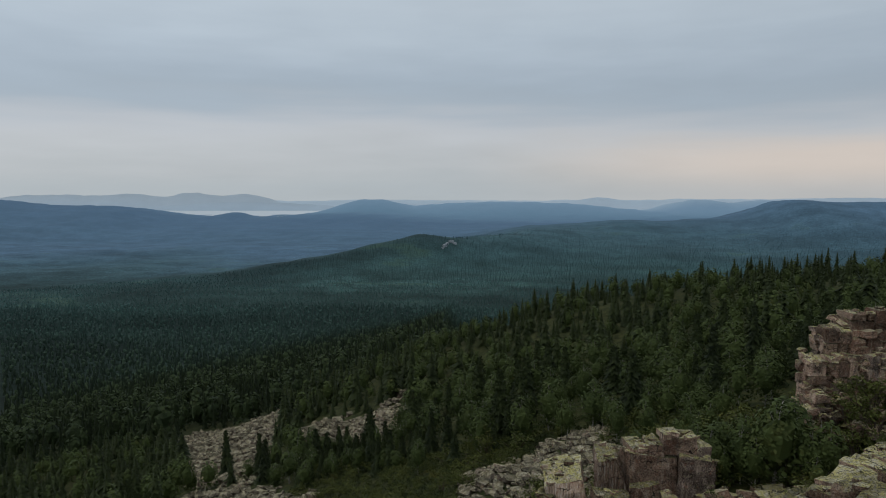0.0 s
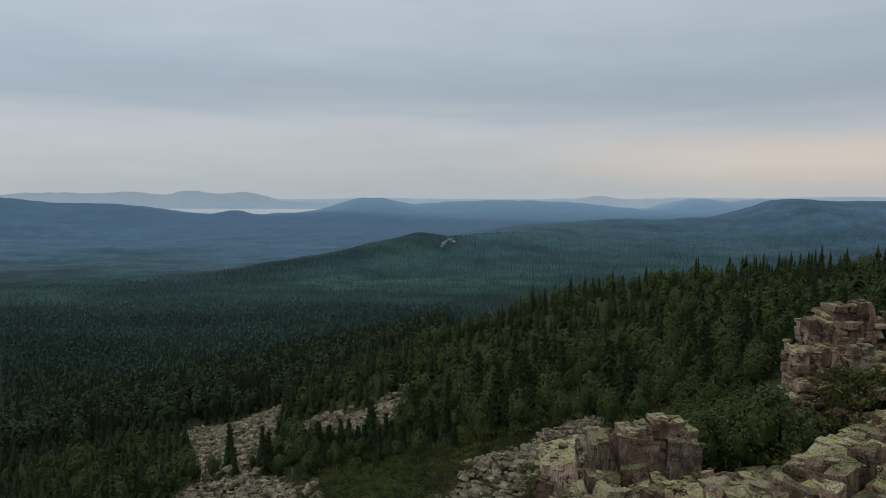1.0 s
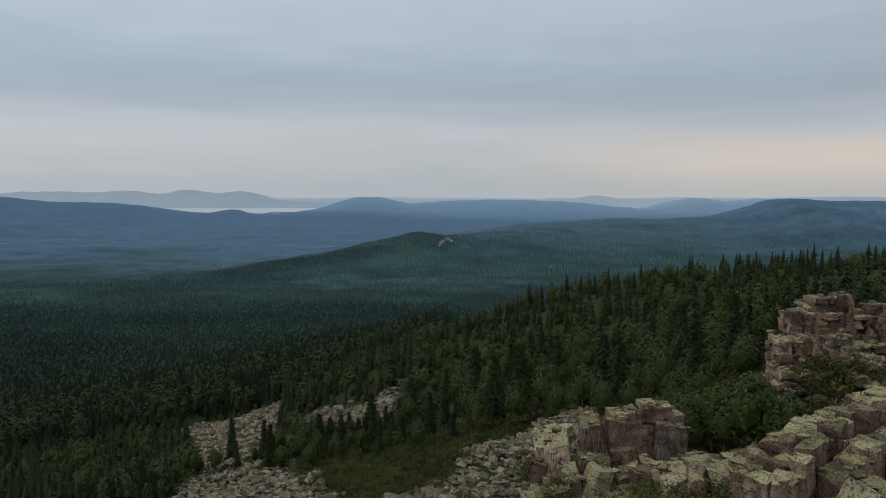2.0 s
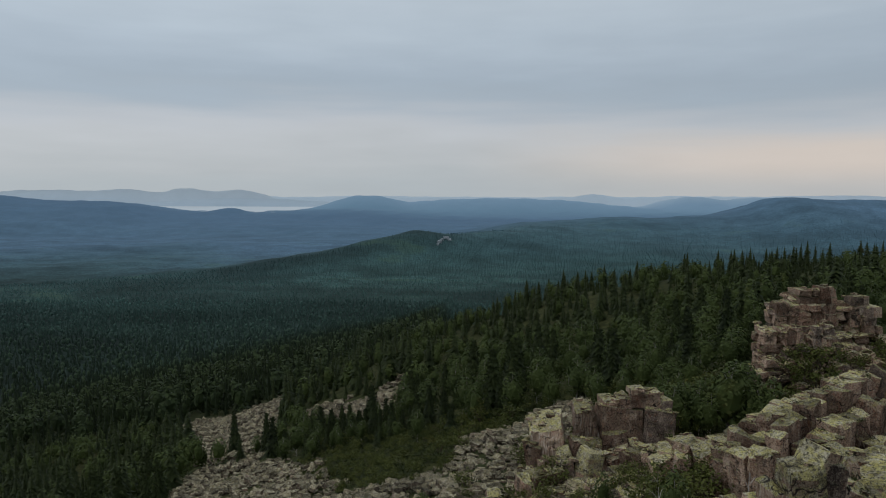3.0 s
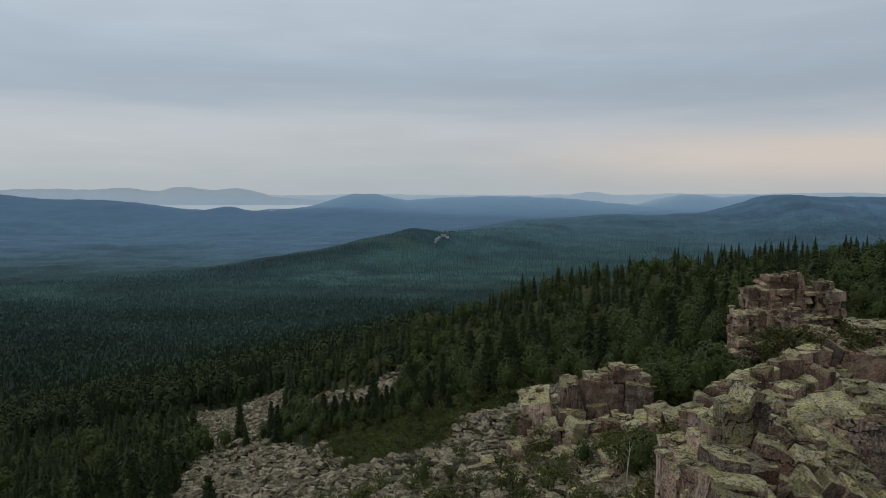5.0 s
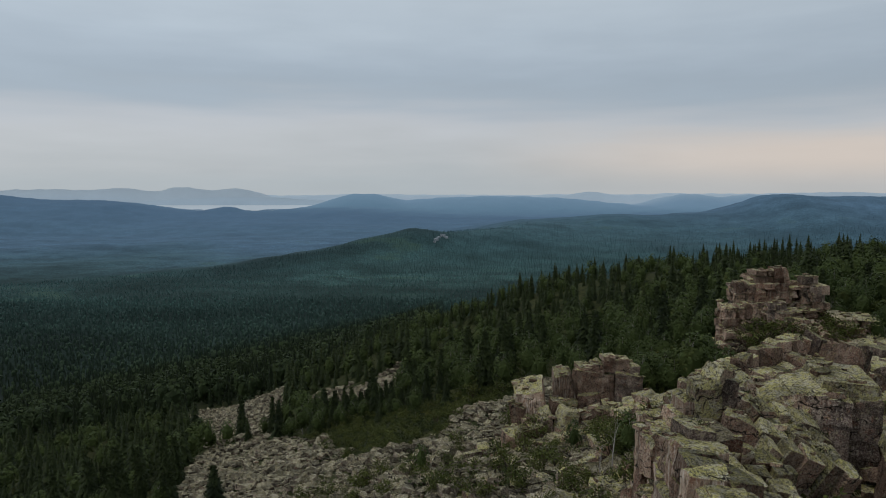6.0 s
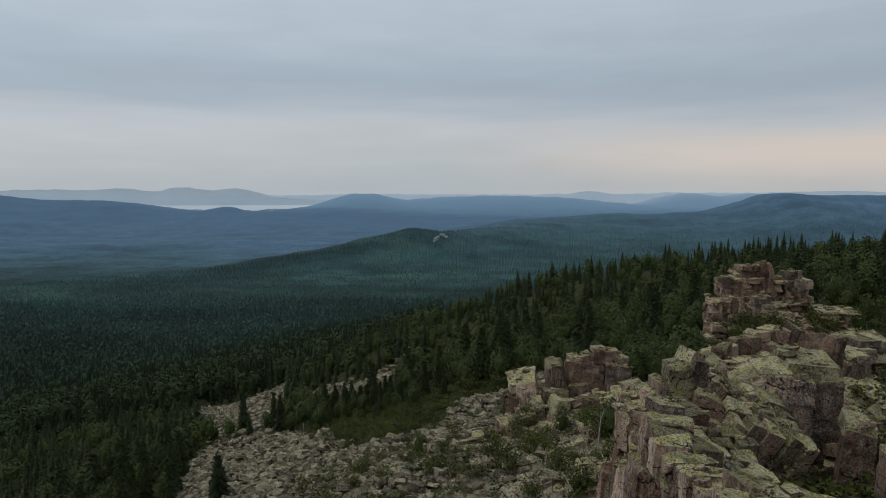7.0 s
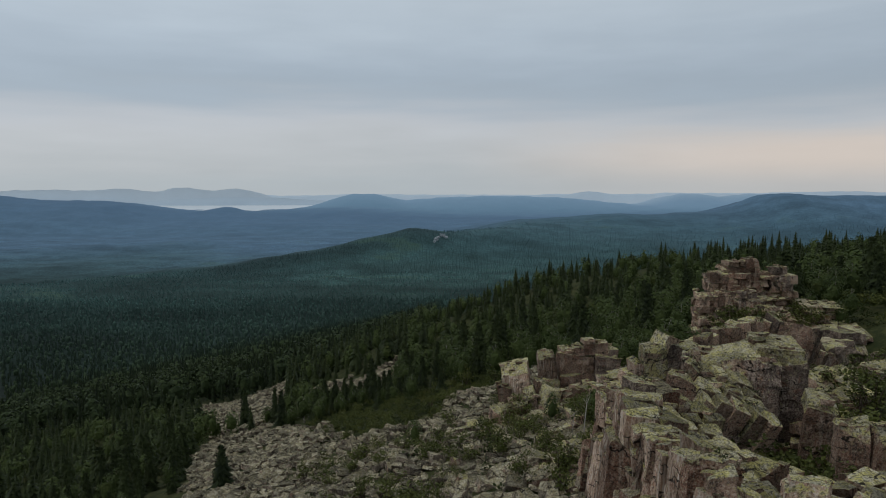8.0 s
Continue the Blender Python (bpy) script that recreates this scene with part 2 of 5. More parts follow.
M["stone"] = rock_material("scree_stone", (0.128, 0.102, 0.071), (0.190, 0.156, 0.110), (0.215, 0.188, 0.090), 0.8)
M["spruce"] = foliage_material("spruce_needles", (0.0104, 0.0160, 0.0064), (0.0288, 0.0400, 0.0112), (0.0496, 0.0448, 0.0128))
M["birch"] = foliage_material("birch_leaves", (0.0230, 0.0360, 0.0100), (0.0600, 0.0810, 0.0220), (0.0830, 0.0770, 0.0200))
M["shrub"] = foliage_material("mountain_shrub_leaves", (0.0340, 0.0450, 0.0110), (0.0860, 0.0970, 0.0230), (0.1250, 0.0950, 0.0230))
M["juniper"] = foliage_material("juniper_needles", (0.0153, 0.0229, 0.0076), (0.0391, 0.0510, 0.0145), (0.0638, 0.0553, 0.0153))
# these two also take the painted distance haze
M["spruce_far"] = foliage_material("hazed_spruce_wood", (0.0080, 0.0128, 0.0064), (0.0200, 0.0296, 0.0104), (0.0304, 0.0320, 0.0112), (0.85, 1.2))
M["birch_far"] = foliage_material("hazed_birch_wood", (0.0165, 0.0268, 0.0100), (0.0380, 0.0550, 0.0185), (0.0455, 0.0476, 0.0140), (1.0, 1.5))


def bark_material(name, base, mark, cut):
    n = Nodes(name)
    bands = n.noise(3.0, 4, 0.7, n.pos((1.0, 1.0, 6.0)))
    color = n.mix(n.span(bands, cut, cut + 0.1), base, mark)
    n.bump(bands, 0.5, 0.02)
    return n.done(color, 0.85, 0.2)


M["bark_white"] = bark_material("birch_bark", (0.31, 0.29, 0.25), (0.06, 0.05, 0.045), 0.52)
M["bark_dark"] = bark_material("spruce_bark", (0.10, 0.075, 0.055), (0.05, 0.04, 0.035), 0.5)
# pale rock with distance haze mixed into its colour
crag_far = Nodes("hazed_pale_crag")
M["far_crag"] = crag_far.done(crag_far.mix(crag_far.span(crag_far.noise(0.4, 4), 0.4, 0.6), (0.17, 0.20, 0.22), (0.33, 0.36, 0.38)), 0.9)
M["bark_grey"] = bark_material("weathered_wood", (0.34, 0.31, 0.28), (0.16, 0.14, 0.12), 0.58)


def ground_material():
    """Mossy, stony mountainside near by; woods further off, painted bluer with distance for haze."""
    n = Nodes("mountain_ground")
    geo = n.add("ShaderNodeNewGeometry")
    sep = n.add("ShaderNodeSeparateXYZ")
    n.link(geo.outputs["Position"], sep.inputs[0])
    y = sep.outputs[1]
    big, mid, fine = n.noise(0.09, 4), n.noise(0.8, 5, 0.65), n.noise(6.0, 5, 0.7)
    moss = n.mix(n.span(mid, 0.4, 0.65), (0.026, 0.034, 0.012), (0.060, 0.062, 0.022))
    moss = n.mix(n.span(fine, 0.55, 0.7, 0, 0.6), moss, (0.10, 0.07, 0.036))
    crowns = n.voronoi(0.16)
    patch = n.noise(0.004, 4, 0.6, n.pos((1.0, 2.2, 1.0)))
    patch2 = n.noise(0.018, 5, 0.65)
    far = hazed_woods(n, reach(n, geo.outputs["Position"]))
    floor = n.mix(1.0, far, (0.62, 0.62, 0.62), "MULTIPLY")  # forest floor between the crowns, their shade darkened into the colour
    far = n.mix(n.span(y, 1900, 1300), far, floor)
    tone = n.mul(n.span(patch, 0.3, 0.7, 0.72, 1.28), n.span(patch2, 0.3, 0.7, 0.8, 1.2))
    # tree crowns drawn in the colour: lighter middles, darker gaps
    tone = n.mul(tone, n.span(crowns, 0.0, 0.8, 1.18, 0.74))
    tone = n.mul(tone, conifer_belt(n, geo.outputs["Position"]))
    grey = n.add("ShaderNodeCombineColor")
    for k in range(3):
        n.link(tone, grey.inputs[k])
    # painted haze also lowers the contrast with distance
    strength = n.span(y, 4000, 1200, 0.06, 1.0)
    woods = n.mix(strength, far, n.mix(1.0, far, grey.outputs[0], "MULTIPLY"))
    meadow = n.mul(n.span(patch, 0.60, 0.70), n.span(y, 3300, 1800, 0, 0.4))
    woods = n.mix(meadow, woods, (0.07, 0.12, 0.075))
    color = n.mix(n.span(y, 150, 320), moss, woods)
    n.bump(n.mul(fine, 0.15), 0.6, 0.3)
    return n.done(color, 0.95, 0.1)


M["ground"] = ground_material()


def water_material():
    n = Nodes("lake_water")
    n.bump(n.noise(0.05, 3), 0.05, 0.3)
    # pale base colour stands in for the reflected sky
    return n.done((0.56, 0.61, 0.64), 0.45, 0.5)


M["water"] = water_material()


# ---- geometry helpers ----
def mesh_from(name, verts, faces, material, smooth=False):
    """A mesh from an n x 3 array and an m x 3 or m x 4 array of corners."""
    me = bpy.data.meshes.new(name)
    verts, faces = np.asarray(verts, np.float32), np.asarray(faces, np.int32)
    k = faces.shape[1]
    me.vertices.add(len(verts))
    me.vertices.foreach_set("co", verts.ravel())
    me.loops.add(faces.size)
    me.loops.foreach_set("vertex_index", faces.ravel())
    me.polygons.add(len(faces))
    me.polygons.foreach_set("loop_start", np.arange(0, faces.size, k, dtype=np.int32))
    me.polygons.foreach_set("use_smooth", np.full(len(faces), smooth))
    me.update(calc_edges=True)
    me.validate()
    me.materials.append(material)
    return me


def child(name, me, parent, label=""):
    ob = new(name, me)
    ob.parent = parent
    return tagged(ob, label)


def zat(x, y):
    return float(ground(np.array([x]), np.array([y]))[0])


# ---- the land ----
def soft_max(a, b, k):
    """Smooth maximum with blending width k."""
    m = np.maximum(a, b)
    return m + k * np.log(np.exp((a - m) / k) + np.exp((b - m) / k))


def hill(x, y, cx, cy, top, along, across, turn, peak=2.2):
    """A long rounded hill: its height above the valley floor of -190 m."""
    c, s = math.cos(radians(turn)), math.sin(radians(turn))
    u, v = (x - cx) * c + (y - cy) * s, -(x - cx) * s + (y - cy) * c
    return (top + 190) * np.exp(-np.abs(u / along) ** peak - (v / across) ** 2)


def wave(x, y, size, seed):
    """Cheap smooth noise, -1 to 1, from a few crossed waves."""
    r = np.random.RandomState(seed)
    out = np.zeros_like(x, dtype=float)
    for k in range(6):
        a, f, p = r.uniform(0, math.pi), r.uniform(0.6, 1.7) / size, r.uniform(0, 6.28)
        out += np.sin((x * math.cos(a) + y * math.sin(a)) * f * 6.28 + p + 0.8 * np.sin((y * math.cos(a) - x * math.sin(a)) * f * 4 + p))
    return out / 3.2


def near_slope(x, y):
    """The mountainside below and beside the rocky ridge."""
    xc, yc = np.clip(x, -70, 110), np.clip(y, -40, 165)
    z = 25.5 + 0.294 * xc - 0.2445 * yc - 0.0008 * xc * xc + 0.0004 * yc * yc
    z += 0.20 * np.minimum(x + 70, 0) + 0.10 * np.maximum(x - 110, 0)
    over = np.maximum(y - 165, 0)
    z -= (0.17 + 0.14 * np.clip((x + 30) / 70, 0, 1)) * over + 0.0004 * np.minimum(over, 250) ** 2 * np.clip((x + 40) / 120, 0, 1)
    z += 7.6 * np.exp(-((x - 28) / 56) ** 2 - ((y - 152) / 34) ** 2)
    z -= 6.5 * np.exp(-((x - 36) / 8) ** 2 - ((y - 33) / 8) ** 2)  # the gully beside the ridge
    z -= 2.6 * np.exp(-((x - 17.8) / 3.0) ** 2 - ((y - 7.2) / 3.5) ** 2)
    return z - 0.12 * np.minimum(y + 40, 0)


def ground(x, y):
    """Height of the land at x, y (arrays)."""
    x, y = np.asarray(x, float), np.asarray(y, float)
    far = np.clip((y - 500) / 900, 0, 1)
    rise = np.clip((y - 2700) / 1200, 0, 1)
    hills = [
        hill(x, y, -2900, 3450, -10, 780, 520, 0), hill(x, y, -2080, 3500, -66, 440, 420, -8), hill(x, y, -1500, 3560, -150, 560, 300, -4), hill(x, y, -1350, 3600, -124, 110, 120, 0), hill(x, y, -800, 3700, -142, 500, 300, 0),
        hill(x, y, -670, 4250, -36, 290, 330, 0), hill(x, y, 200, 4300, -64, 900, 260, 0),
        hill(x, y, -150, 1980, -97, 316, 165, 30, 1.5), hill(x, y, -450, 1790, -168, 220, 110, 32), hill(x, y, 60, 2160, -119, 240, 200, 0), hill(x, y, 260, 2320, -113, 260, 280, 0),
        hill(x, y, 330, 2600, -112, 290, 460, 8), hill(x, y, 640, 2620, -88, 330, 480, 4), hill(x, y, 1000, 2640, -80, 330, 500, 0), hill(x, y, 1320, 2650, -4, 270, 460, 0), hill(x, y, 1600, 2660, -24, 280, 460, 0), hill(x, y, 1950, 2650, -14, 420, 500, 0),
        hill(x, y, 1560, 4450, -48, 300, 250, 0), hill(x, y, 2050, 4450, -54, 420, 250, 0),
        hill(x, y, -1650, 4690, -78, 900, 40, 0), hill(x, y, -2130, 4790, 34, 300, 50, 0), hill(x, y, -1720, 4790, 14, 360, 50, 0), hill(x, y, -2560, 4790, 8, 380, 50, 0), hill(x, y, -3250, 4790, 14, 900, 50, 0), hill(x, y, 980, 4880, -42, 200, 50, 0), hill(x, y, 2900, 4880, -62, 900, 60, 0),
        hill(x, y, 0, 4900, -52, 30000, 60, 0),
    ]
    total = sum((np.maximum(h, 0) / 10) ** 3.2 for h in hills) ** (1 / 3.2) * 10 + far * 1.6 * wave(x, y, 120, 6) + np.clip((y - 2400) / 900, 0, 1) * (3.2 * wave(x, y, 170, 11) + 1.6 * wave(x, y, 75, 13))
    floor = -190 + 62 * rise + total * (1 - rise * 62 / 190)
    floor = floor + far * (5 * wave(x, y, 900, 3) + 2.0 * wave(x, y, 260, 4))
    z = soft_max(near_slope(x, y), floor, 14.0)
    return z + (0.45 * wave(x, y, 17, 1) + 0.2 * wave(x, y, 6, 2)) * np.clip((700 - y) / 400, 0, 1)


def make_land():
    v = np.linspace(0, 1, 280)
    ys = np.concatenate([np.linspace(-420, -45, 16), -40 + 4955 * (0.022 * v + 0.978 * v ** 2.6)])
    us = np.linspace(-1.12, 1.12, 330)
    yy, uu = np.meshgrid(ys, us, indexing="ij")
    xx = uu * (np.maximum(yy, -40) + 170)
    V = np.stack([xx, yy, ground(xx, yy)], -1).reshape(-1, 3)
    r, c = len(ys), len(us)
    i = (np.arange(r - 1)[:, None] * c + np.arange(c - 1)[None]).ravel()
    F = np.stack([i, i + 1, i + c + 1, i + c], 1)
    tagged(new("ground", mesh_from("ground", V, F, M["ground"], True)), "mossy mountainside running down to a wide wooded valley and hills painted hazy blue", "ground", kind="structure")


make_land()
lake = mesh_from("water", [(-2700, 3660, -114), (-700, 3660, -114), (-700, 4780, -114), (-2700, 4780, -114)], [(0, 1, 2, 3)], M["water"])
tagged(new("water", lake), "pale distant lake with the grey sky's reflection painted into its colour", "lake", kind="structure")


# ---- rocks ----
def hewn(seed, size, cuts=4, rough=1.0, flute=0.0, fine=0.3):
    """A block split from the bedrock: flat joint faces meeting at sharp, chipped edges; if asked, upright flutes."""
    r = np.random.RandomState(seed)
    size = np.array(size, float)
    m = size.min()
    bm = bmesh.new()
    bmesh.ops.create_cube(bm, size=1.0)
    for v in bm.verts:
        k = r.uniform(-0.07, 0.07, 3) * rough
        v.co = Vector([(c + k[i]) * size[i] for i, c in enumerate(v.co)])
    for k in range(cuts):
        d = r.normal(size=3)
        d[r.randint(3)] *= 0.25  # break an edge more often than a corner
        d[2] = abs(d[2])
        d /= np.linalg.norm(d)
        far = max(Vector(d).dot(v.co) for v in bm.verts)
        depth = r.uniform(0.05, 0.30) * m
        got = bmesh.ops.bisect_plane(bm, geom=bm.verts[:] + bm.edges[:] + bm.faces[:], plane_co=Vector(d) * (far - depth), plane_no=Vector(d), clear_outer=True)
        rim = [e for e in got["geom_cut"] if isinstance(e, bmesh.types.BMEdge)]
        if len(rim) > 2:
            bmesh.ops.edgeloop_fill(bm, edges=rim)
    bmesh.ops.remove_doubles(bm, verts=bm.verts[:], dist=0.02 * m)
    bmesh.ops.bevel(bm, geom=bm.edges[:], offset=0.022 * min(m, 1.6), segments=1, affect="EDGES", clamp_overlap=True)
    bmesh.ops.triangulate(bm, faces=bm.faces[:])
    for _ in range(5):
        far = [e for e in bm.edges if e.calc_length() > 1.9 * fine]
        if not far:
            break
        bmesh.ops.subdivide_edges(bm, edges=far, cuts=1)
        bmesh.ops.triangulate(bm, faces=bm.faces[:])
    bm.normal_update()
    off = Vector(r.uniform(0, 90, 3))
    move = []
    for v in bm.verts:
        p = v.co
        a = 0.030 * rough * min(m, 1.5) * (noise.noise(p * 1.6 + off) + 0.6 * noise.noise(p * 4.3 + off))
        # thin plates break away along the bedding
        a += 0.042 * rough * min(m, 1.5) * (noise.cell(Vector((p.x * 0.9, p.y * 0.9, p.z * 2.6 + 0.25 * p.x)) + off) - 0.5)
        if flute:
            side = 1 - abs(v.normal.z)
            a += 0.11 * flute * side * (noise.noise(Vector((2.6 * p.x, 2.6 * p.y, 0.22 * p.z)) + off) + 0.7 * noise.noise(Vector((6.5 * p.x, 6.5 * p.y, 0.5 * p.z)) + off))
        move.append(v.normal * a)
    for v, a in zip(bm.verts, move):
        v.co += a
    bm.verts.index_update()
    V = np.array([v.co[:] for v in bm.verts])
    F = np.array([[v.index for v in f.verts] for f in bm.faces])
    bm.free()
    return V, F


ROCKS = [0]


def block(parent, x0, x1, y0, y1, z0, z1, turn=0, tip=0, lean=0, mat="rock", cuts=4, rough=1.0, flute=0.0, name="block", label="", fine=0.27):
    """One block that fills about x0..x1, y0..y1, z0..z1."""
    ROCKS[0] += 1
    size = (x1 - x0, y1 - y0, z1 - z0)
    P, F = hewn(ROCKS[0], size, cuts, rough, flute, fine)
    ob = child(name, mesh_from(name, P, F, M[mat]), parent, label)
    ob.matrix_basis = pose((x0 + x1) / 2, (y0 + y1) / 2, (z0 + z1) / 2, tip, lean, turn)
    return ob


POOL = {mat: [mesh_from("block", *hewn(900 + k, (1, 1, 1), 2 + k % 4, 1.3, 0, 0.36), M[mat]) for k in range(14)] for mat in ("rock", "rock_dark", "rock_red", "stone")}


def piece(parent, x, y, z, sx, sy, sz, r, mat="rock", tilt=8, name="block"):
    """A smaller block from a shared stock of shapes."""
    ob = child(name, POOL[mat][r.randint(14)], parent)
    ob.matrix_basis = pose(x, y, z, r.uniform(-tilt, tilt), r.uniform(-tilt, tilt), r.uniform(-14, 14) + 180 * r.randint(2)) @ Matrix.Diagonal((sx, sy, sz, 1))
    return ob


def stack(parent, seed, x0, x1, y0, y1, z0, z1, course=0.75, wide=1.2, mat="rock", tilt=4, ragged=0.25, odd=0.28, fill=1.08):
    """Natural masonry: courses of jointed blocks, ragged at the edges and towards the top."""
    r = np.random.RandomState(seed)
    z = z0
    block(parent, x0 + 0.55, x1 - 0.55, y0 + 0.6, y1 - 0.6, z0, z1 - 0.6, 0, 0, 0, "rock_dark", 1)
    while z < z1 - 0.15:
        h = min(course * r.uniform(0.6, 1.4), z1 - z)
        frac = (z - z0) / (z1 - z0)
        inset = 0.12 * frac * min(x1 - x0, y1 - y0)
        nx = max(1, round((x1 - x0) / (wide * r.uniform(0.7, 1.3))))
        ny = max(1, round((y1 - y0) / (wide * 1.4)))
        xs = np.linspace(x0 + inset * r.rand(), x1 - inset * r.rand(), nx + 1)
        ys = np.linspace(y0 + inset * r.rand(), y1 - inset * r.rand(), ny + 1)
        xs[1:-1] += r.uniform(-0.18, 0.18, nx - 1) * (x1 - x0) / nx
        for i in range(nx):
            for j in range(ny):
                if 0 < j < ny - 1 and z + h < z1 - 0.3:
                    continue
                sx, sy = xs[i + 1] - xs[i], ys[j + 1] - ys[j]
                out = r.uniform(-1, 1, 2) * (ragged * 0.5 + 0.08)
                m = mat if r.rand() > odd else ("rock_red" if r.rand() < 0.5 else "rock_dark")
                piece(parent, (xs[i] + xs[i + 1]) / 2 + out[0], (ys[j] + ys[j + 1]) / 2 + out[1], z + h / 2, sx * r.uniform(fill, fill + 0.2), sy * r.uniform(fill, fill + 0.2), h * r.uniform(fill, fill + 0.2), r, m, tilt)
        z += h
    return parent


def outcrop(x, y, label, group="rock outcrops on the ridge"):
    ob = new("rock_outcrop")
    ob.empty_display_size = 0.2
    return tagged(ob, label, "rock outcrop", group)


# the tor on the ridge
rt0 = np.random.RandomState(23)
tor = outcrop(31, 46, "tall pinkish quartzite tor of stacked jointed blocks on the ridge")
for k, (x0, x1, y0, y1, z1, course, wide) in enumerate((
        (27.4, 28.9, 45.2, 47.6, 29.0, 0.50, 0.7), (28.8, 30.7, 45.8, 48.5, 30.9, 0.50, 0.75), (30.4, 32.4, 46.2, 49.0, 31.6, 0.55, 0.8), (33.4, 35.5, 47.0, 50.0, 31.0, 0.42, 0.9), (35.3, 36.7, 46.7, 49.0, 30.9, 0.6, 0.7),
        (28.7, 32.9, 44.4, 46.0, 29.3, 0.50, 0.75), (27.2, 29.6, 43.7, 45.2, 26.9, 0.50, 0.8), (32.4, 36.4, 45.2, 47.2, 28.6, 0.45, 0.8), (36.2, 37.6, 46.4, 48.6, 29.2, 0.5, 0.8))):
    stack(tor, 211 + k, x0, x1, y0, y1, 22.8, z1, course * 1.3, wide * 1.3, "rock", 6, 0.24, 0.34, 1.06)
for k, (x0, x1, y0, y1, z0, z1, mat) in enumerate((
        (30.4, 32.3, 45.8, 48.0, 31.0, 32.2, "rock"), (28.8, 30.6, 45.6, 47.6, 30.1, 31.1, "rock"), (32.2, 33.6, 45.7, 47.2, 29.3, 32.6, "rock_red"), (31.0, 32.7, 44.2, 45.6, 27.6, 29.5, "rock_dark"),
        (28.9, 31.0, 44.3, 45.8, 28.0, 29.3, "rock"), (30.4, 32.4, 45.2, 46.4, 29.2, 31.2, "rock_red"), (35.4, 36.7, 46.4, 47.8, 29.3, 31.6, "rock_dark"), (36.4, 37.6, 46.0, 47.6, 28.6, 30.8, "rock_dark"))):
    z = z0
    while z < z1:
        h, x = min(rt0.uniform(0.45, 1.3), z1 - z + 0.15), x0 + rt0.uniform(-0.1, 0.15)
        while x < x1 - 0.2:
            w = rt0.uniform(0.5, 1.1)
            block(tor, x, min(x + w, x1 + 0.2), y0 + rt0.uniform(-0.2, 0.25), y1, z - 0.04, z + h, rt0.uniform(-7, 7), rt0.uniform(-3, 3), rt0.uniform(-5, 5), mat if rt0.rand() < 0.7 else "rock", 3)
            x += w
        z += h
rt = np.random.RandomState(17)
for k in range(120):  # fallen blocks heaped against the tor's foot
    x, y = rt.uniform(26.8, 37.8), rt.uniform(41.6, 46.0)
    top = 28.4 - 0.80 * (45.6 - y) - 0.28 * abs(x - 32.5) * (0.3 if x > 32.5 else 1.0) + rt.uniform(-0.35, 0.3)
    q = rt.uniform(0.35, 1.0)
    piece(tor, x, y, top - 0.3 * q, q * 1.3, q, q * 0.7, rt, ("rock", "rock", "rock_dark", "rock_red")[rt.randint(4)], 28)

# big jointed blocks at the head of the scree
crag = outcrop(12, 36, "pinkish grey quartzite crag of huge squared blocks")
block(crag, 7.2, 9.7, 36.9, 39.4, 17.5, 24.0, -8, 0, -9, "rock_pale", 3)
block(crag, 6.8, 8.0, 36.4, 38.6, 17.5, 22.2, -12, 0, -9, "rock", 4)
block(crag, 10.2, 11.95, 36.9, 39.0, 18.0, 24.7, 3, 0, -2, "rock_pale", 3)
block(crag, 12.05, 15.15, 36.9, 39.5, 18.5, 24.85, 2, 0, 1, "rock", 2)
block(crag, 15.25, 17.6, 37.1, 39.8, 19.0, 24.8, 0, 0, 1, "rock_dark", 2)
block(crag, 12.1, 14.0, 36.0, 38.0, 18.5, 23.3, -5, 0, 0, "rock", 4)
block(crag, 13.9, 15.1, 36.2, 37.4, 18.5, 22.7, 8, 0, 2, "rock_dark", 4)
block(crag, 12.1, 13.3, 37.1, 39.0, 24.75, 25.3, 6, 0, -3, "rock", 3)
block(crag, 13.2, 14.4, 37.2, 38.8, 24.75, 25.55, -4, 0, 2, "rock", 4)
block(crag, 14.3, 15.2, 37.3, 38.4, 24.75, 25.85, 4, 0, 0, "rock_red", 1)
block(crag, 14.2, 15.25, 37.3, 38.5, 25.8, 26.2, 4, 0, -2, "rock_pale", 3)
block(crag, 15.3, 16.6, 37.4, 39.0, 24.7, 25.9, -4, 0, -5, "rock", 4)
block(crag, 16.4, 17.4, 37.6, 39.0, 24.6, 25.4, 8, 0, 3, "rock_dark", 4)
block(crag, 10.0, 11.5, 34.4, 36.0, 19.4, 22.4, 22, 8, 12, "rock_lichen", 5, label="yellow-lichened angular boulder")
block(crag, 9.8, 11.9, 35.6, 37.0, 19.0, 22.8, 2, 0, 0, "rock", 4)
block(crag, 6.9, 9.3, 34.0, 35.8, 18.0, 21.0, -10, 0, -14, "rock_pale", 4)
block(crag, 5.5, 6.7, 33.0, 34.5, 18.0, 20.9, 14, 0, 4, "rock", 4)
block(crag, 8.6, 9.9, 35.2, 36.6, 18.0, 22.0, 5, 0, -10, "rock_dark", 5)
block(crag, 13.0, 14.6, 33.4, 35.0, 19.5, 22.8, 12, 6, -8, "rock", 5)
block(crag, 14.4, 15.8, 33.0, 34.8, 20.0, 23.1, -16, 0, -10, "rock", 5)
block(crag, 11.6, 12.9, 32.4, 33.8, 19.0, 22.0, 30, 10, 6, "rock_dark", 5)
rf = np.random.RandomState(19)
